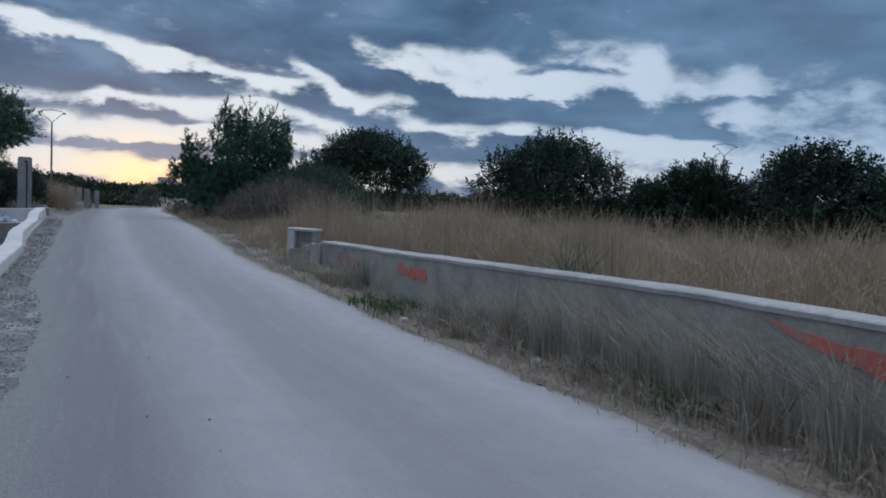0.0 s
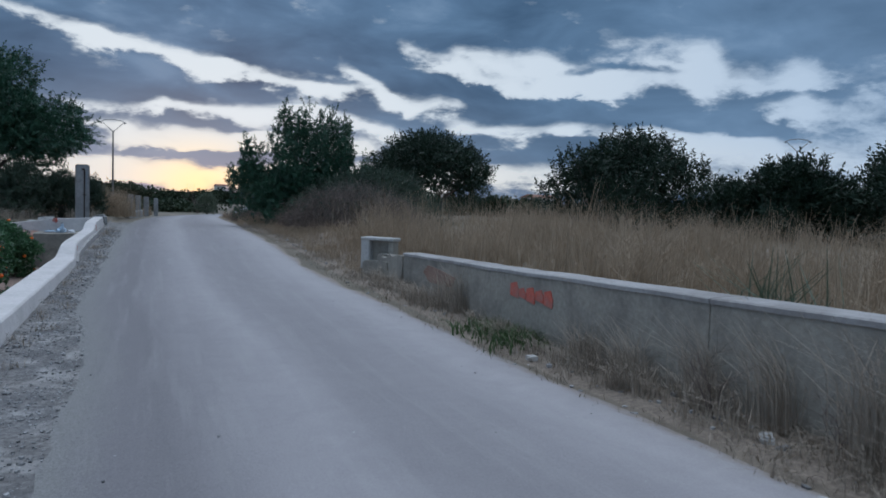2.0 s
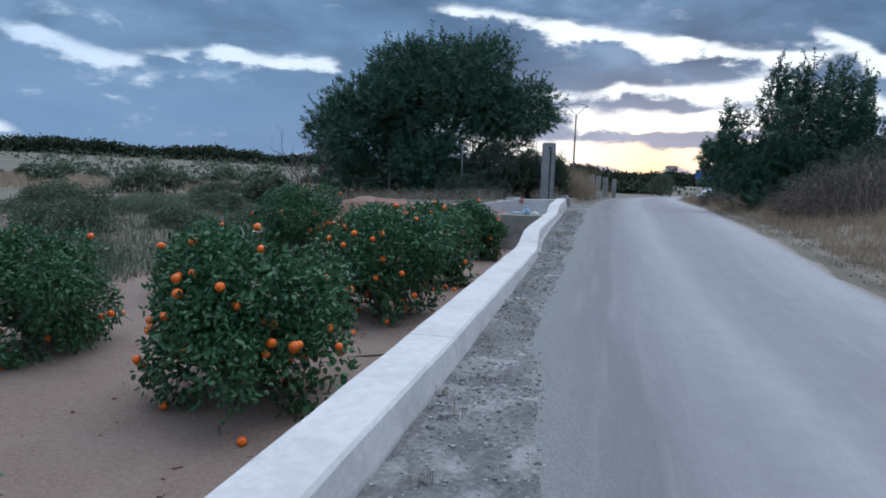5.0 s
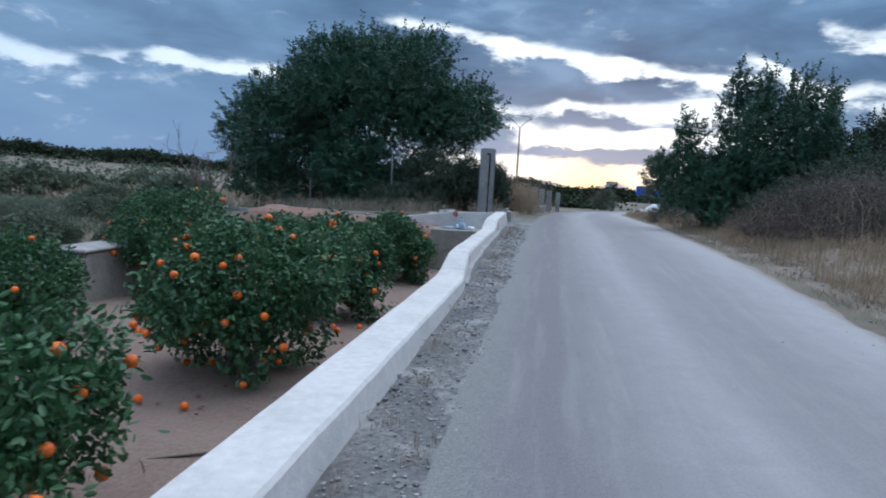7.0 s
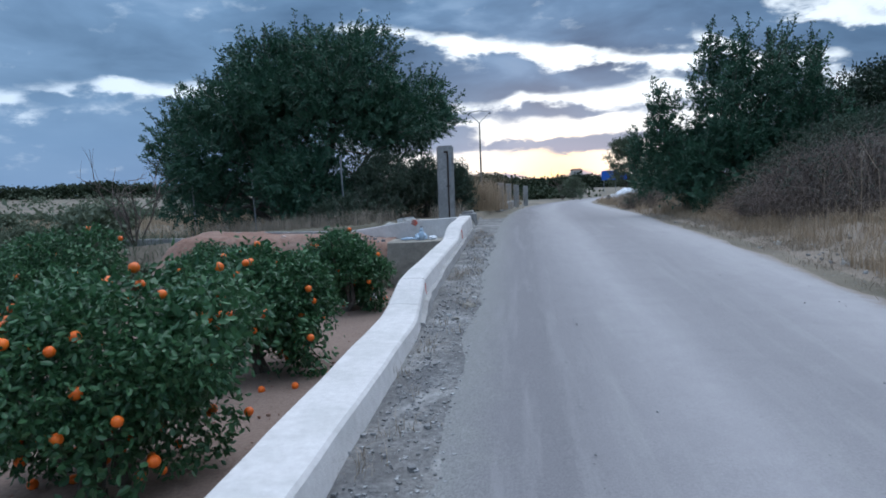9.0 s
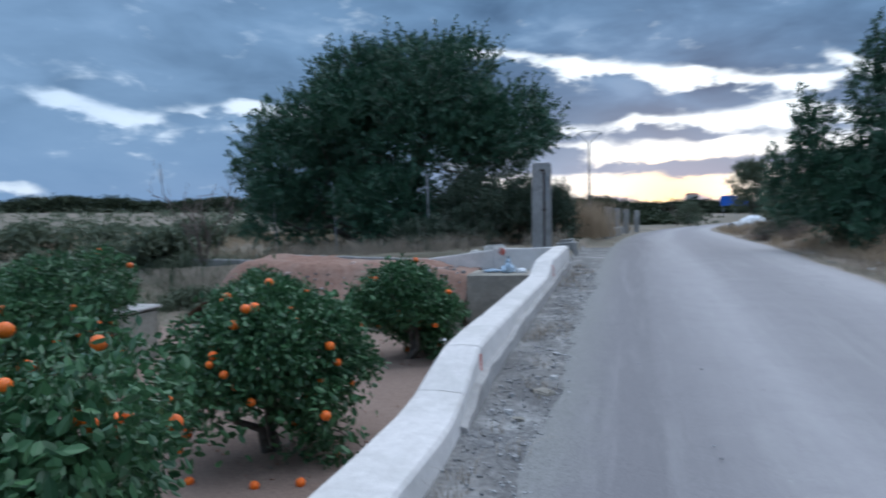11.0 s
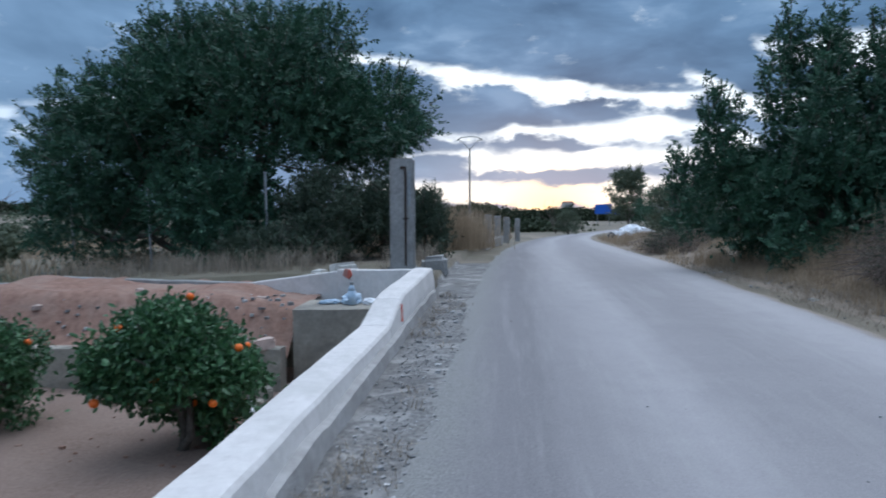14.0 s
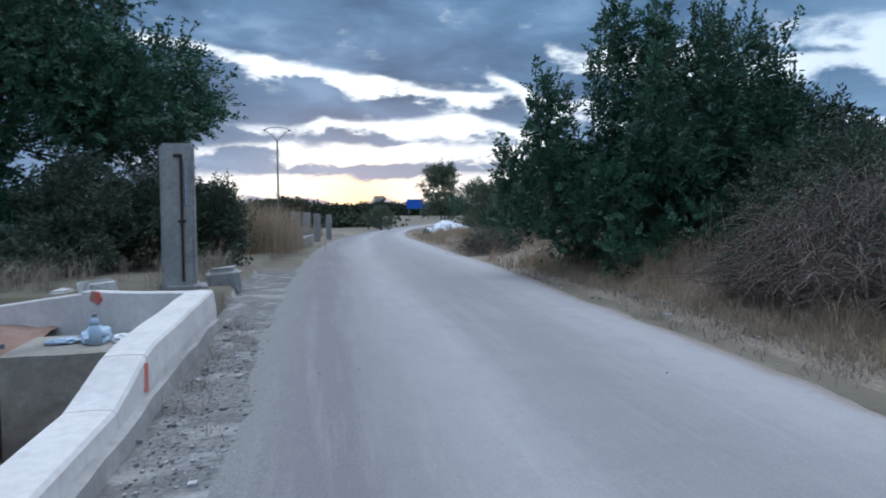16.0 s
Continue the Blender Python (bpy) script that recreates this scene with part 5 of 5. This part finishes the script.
for i, (x, y, s) in enumerate(((-3.05, 25.6, 0.22), (-3.35, 25.5, 0.16), (-2.95, 25.2, 0.14), (-3.2, 25.3, 0.12), (-3.5, 25.2, 0.18))):
    rubble(x, y, -0.87, s, 20 + i, "grey rubble dumped beside the basin block", M_CONC)
for i, (x, y, z, s) in enumerate(((-3.15, 26.0, -0.30, 0.20), (-3.45, 25.98, -0.32, 0.15), (-3.9, 26.0, -0.32, 0.13), (-4.3, 26.9, 0.22, 0.12), (-3.6, 27.2, 0.16, 0.14), (-5.6, 27.3, 0.30, 0.10), (-6.8, 26.6, 0.12, 0.10))):
    rubble(x, y, z, s, 40 + i, "pinkish stone lying on the earth bank", M_PINK)


# ---- rubbish ----
def crumpled(name, x, y, z, sx, sy, sz, seed, mat, label, cat):
    bm = bmesh.new()
    bmesh.ops.create_icosphere(bm, subdivisions=3, radius=1)
    for v in bm.verts:
        p = v.co.copy()
        k = 1 + 0.35 * noise.noise(p * 2.1 + Vector((seed, 0, 0))) + 0.15 * noise.noise(p * 6 + Vector((0, seed, 0)))
        v.co = Vector((p.x * sx * k, p.y * sy * k, max(p.z * sz * k, -0.2 * sz) + 0.2 * sz))
    ob = part(name, bm, mat)
    ob.matrix_world = pose(x, y, z, 0, 0, seed * 50)
    return tagged(ob, label, cat)


for i, (dx, dy, s) in enumerate(((0, 0, 0.75), (0.9, 0.5, 0.6), (-0.8, -0.2, 0.5), (0.2, 0.9, 0.8), (1.3, -0.3, 0.45))):
    x, y = 7.7 + dx, 60.0 + dy
    crumpled("rubbish_sack", x, y, float(ground_z(x, y)) - 0.05, s, s * 0.8, s * 0.75, i + 1, M_BAG, "white plastic sack dumped at the lane side", "sack")
crumpled("rubbish_sack", 6.5, 59.5, float(ground_z(6.5, 59.5)) - 0.05, 0.35, 0.3, 0.4, 9, M_DARK, "black sack dumped at the lane side", "sack")
crumpled("plastic_bag", -2.15, 26.95, 0.225, 0.22, 0.15, 0.12, 2, M_BLUEBAG, "crumpled pale blue bag on the concrete block", "bag")
crumpled("plastic_bag", -1.85, 26.80, 0.225, 0.12, 0.10, 0.07, 3, M_BAG, "crumpled white bag on the concrete block", "bag")
crumpled("plastic_bag", -2.45, 26.85, 0.225, 0.16, 0.07, 0.05, 4, M_BLUEBAG, "flattened pale blue bag on the concrete block", "bag")
crumpled("plastic_bag", -3.15, 25.15, -0.87, 0.34, 0.22, 0.10, 6, M_BAG, "torn white plastic sheet dumped on the soil", "bag")
bottle = thing("plastic_bottle", pose(-2.1, 26.72, 0.225), "pale plastic jug standing on the concrete block", "bottle")
bm = bmesh.new()
bmesh.ops.create_cone(bm, cap_ends=True, segments=12, radius1=0.065, radius2=0.06, depth=0.2, matrix=Matrix.Translation((0, 0, 0.10)))
bmesh.ops.create_cone(bm, cap_ends=True, segments=12, radius1=0.06, radius2=0.025, depth=0.08, matrix=Matrix.Translation((0, 0, 0.24)))
jug = part("body", bm, M_BLUEBAG, bottle, smooth=True)
bm = bmesh.new()
bmesh.ops.create_cone(bm, cap_ends=True, segments=10, radius1=0.028, radius2=0.028, depth=0.04, matrix=Matrix.Translation((0, 0, 0.30)))
part("cap", bm, M_STEEL, jug, "grey cap")
stick = np.random.default_rng(600)
v, f = tube([(-2.75, 13.6, -0.84), (-2.45, 13.75, -0.82), (-2.15, 14.0, -0.83), (-1.95, 14.1, -0.80)], [0.014, 0.012, 0.010, 0.006], 6)
tagged(new("stick", np_mesh("stick", v, f, M_BARK, True)), "dark pruned stick lying on orchard soil", "stick")


# ---- posts and poles ----
def fence_pole(x, y, h, label):
    z = float(ground_z(x, y)) - 0.05
    t = thing("fence_pole", pose(x, y, z, 1, -1, 0), label, "fence pole")
    v, f = tube([(0, 0, 0), (0, 0, h * 0.5), (0, 0, h)], [0.03, 0.03, 0.03], 8)
    mesh_part("tube", np_mesh("tube", v, f, M_STEEL, True), t)
    part("cap", box(0.07, 0.07, 0.02, 0.004, at=(0, 0, h)), M_STEEL, t)


for x, y, h in ((-5.35, 32.4, 2.15), (-8.6, 33.2, 2.1), (-11.0, 33.8, 2.1)):
    fence_pole(x, y, h, "thin grey steel fence pole")
for i, (x, y) in enumerate(((-0.6, 43.0), (-0.3, 47.0), (0.1, 51.5), (0.7, 56.0))):
    z = float(ground_z(x, y)) - 0.05
    p = thing("concrete_post", pose(x, y, z, 0, 0, 8), "pale concrete fence post along the lane", "post", "lane fence posts")
    part("shaft", roughen(box(0.28, 0.22, 1.35, 0.02), 0.01, 4, i), M_POST, p)
low = thing("kerb_wall", pose(-0.45, 44.5, float(ground_z(-0.45, 44.5)) - 0.05, 0, 0, -5), "low pale concrete edging by the lane", "edging")
part("body", roughen(box(0.25, 6.5, 0.42, 0.03), 0.02, 2), M_POST, low)

def power_pole(x, y, h, turn):
    """A slim pole with a raised crossarm: two struts spread from the neck to the ends of a shallow arc."""
    z = float(ground_z(x, y)) - 0.1
    t = thing("power_pole", pose(x, y, z, 0, 0, turn), "slim grey power pole with an arched crossarm", "power pole", "power line poles")
    h -= z
    v, f = tube([(0, 0, 0), (0, 0, h * 0.5), (0, 0, h - 1.5)], [0.15, 0.12, 0.09], 8)
    mesh_part("mast", np_mesh("mast", v, f, M_CONC_D, True), t)
    for sgn in (-1, 1):
        v, f = tube([(0, 0, h - 1.6), (sgn * 0.65, 0, h - 0.95), (sgn * 1.35, 0, h - 0.3)], [0.05, 0.045, 0.04], 6)
        mesh_part("strut", np_mesh("strut", v, f, M_STEEL, True), t)
        part("insulator", box(0.10, 0.10, 0.26, 0.03, at=(sgn * 1.38, 0, h - 0.56)), M_DARK, t, "dark insulator")
    v, f = tube([(-1.6, 0, h - 0.42), (-1.0, 0, h - 0.12), (0, 0, h), (1.0, 0, h - 0.12), (1.6, 0, h - 0.42)], [0.05] * 5, 6)
    mesh_part("crossarm", np_mesh("crossarm", v, f, M_STEEL, True), t)


power_pole(-4.4, 101, 11.0, -4)
power_pole(74.2, 63.6, 11.3, -40)

sign = thing("road_sign", pose(21.2, 169, -1.2, 0, 0, -8), "large blue road sign on two posts far off", "road sign")
part("panel", box(3.6, 0.08, 2.1, 0.02, at=(0, 0, 2.6)), M_BLUE, sign)
part("panel", box(1.4, 0.08, 1.5, 0.02, at=(3.0, 0.3, 2.6)), M_BLUE, sign)
for sx in (-1.3, 1.3):
    part("post", box(0.14, 0.14, 2.7, 0.01, at=(sx, 0.1, 0)), M_STEEL, sign)


# ---- far distance ----
def far_house(x, y, z, w, d, h, storeys, label):
    t = thing("house", pose(x, y, z, 0, 0, 12), label, "house")
    part("wall", box(w, d, h, 0.05), M_HOUSE, t)
    bm = bmesh.new()
    a = [bm.verts.new(p) for p in ((-w / 2 - .3, -d / 2 - .3, h), (w / 2 + .3, -d / 2 - .3, h), (w / 2 + .3, d / 2 + .3, h), (-w / 2 - .3, d / 2 + .3, h), (-w / 2, 0, h + 1.3), (w / 2, 0, h + 1.3))]
    for q in ((0, 1, 5, 4), (2, 3, 4, 5), (1, 2, 5), (3, 0, 4), (3, 2, 1, 0)):
        bm.faces.new([a[k] for k in q])
    part("roof", bm, M_ROOF, t)
    for s in range(storeys):
        for k in range(3):
            part("window", box(1.0, 0.1, 1.2, 0.01, at=(-w / 3 + k * w / 3, -d / 2 - 0.03, 0.9 + s * 2.8)), M_DARK, t)


far_house(41.5, 486, 0.0, 6.5, 6, 8.5, 3, "pale tower-like house on the far skyline")
far_house(128, 215, -0.5, 11, 8, 5.6, 2, "pale two-storey house beyond the field")
far_house(118, 222, -0.5, 7, 7, 3.0, 1, "low pale outbuilding beyond the field")


def far_woods(name, pts, h, seed, label, n=9000, size=1.1):
    """A distant belt of trees, as clumps of foliage with an uneven top."""
    r = np.random.default_rng(seed)
    P = np.array(pts, float)
    seg = r.integers(0, len(P) - 1, n)
    u = r.random(n)
    xy = P[seg] * (1 - u)[:, None] + P[seg + 1] * u[:, None]
    top = np.array([h * (0.65 + 0.5 * noise.noise(Vector((a * 0.035, b * 0.035, seed))) + 0.28 * noise.noise(Vector((a * 0.14, b * 0.14, 1)))) for a, b in xy])
    z = ground_z(xy[:, 0], xy[:, 1]) + np.maximum(top, 0.8) * r.random(n) ** 0.7
    c = np.concatenate([xy + r.normal(0, 2.5, (n, 2)), z[:, None]], 1)
    v, f = leaves(r, c, unit(r.normal(0, 1, (n, 3))), size, size * 0.8, 3, size * 0.5, 0.0)
    tagged(new(name, np_mesh(name, v, f, M_FARTREE)), label, "woods", kind="stuff")


bare_shrub(6.0, 100, float(ground_z(6.0, 100)) - 0.05, 4.6, 305, "thin bare tree against the sunset", 4, 0.035)
scr = np.random.default_rng(700)
c = np.stack([scr.uniform(-330, -25, 420), scr.uniform(85, 330, 420)], 1)
c = np.repeat(c, 26, 0)
k = np.repeat(scr.uniform(0.6, 2.2, 420), 26)[:, None]
p3 = unit(scr.normal(0, 1, (len(c), 3))) * k * np.array((1.3, 1.3, 0.8))
q = np.concatenate([c + p3[:, :2], (ground_z(c[:, 0], c[:, 1]) + k[:, 0] * 0.6 + p3[:, 2] * 0.9)[:, None]], 1)
v, f = leaves(scr, q, unit(p3), 0.9, 0.7, 1, 0.2, 0.0)
stuff("far_scrub", v, f, M_OLIVE, "grey-green bushes dotted over the far hillside", "scrub")
far_woods("far_woods", ((-380, 120), (-300, 210), (-210, 290), (-120, 330), (-40, 340)), 8.0, 1, "dark pine belt along the hilltop", 20000, 1.2)
far_woods("far_woods", ((-60, 260), (0, 280), (60, 300), (130, 290)), 6.5, 2, "low dark trees on the horizon", 9000, 1.1)
far_woods("far_woods", ((60, 190), (110, 180), (160, 140), (200, 80), (210, 0)), 6.0, 3, "dark trees behind the dry field", 9000, 1.2)
far_woods("hedge", ((-30, 112), (-14, 114), (-2, 118), (7, 122)), 2.2, 4, "dark hedge across the fields", 2500, 0.6)
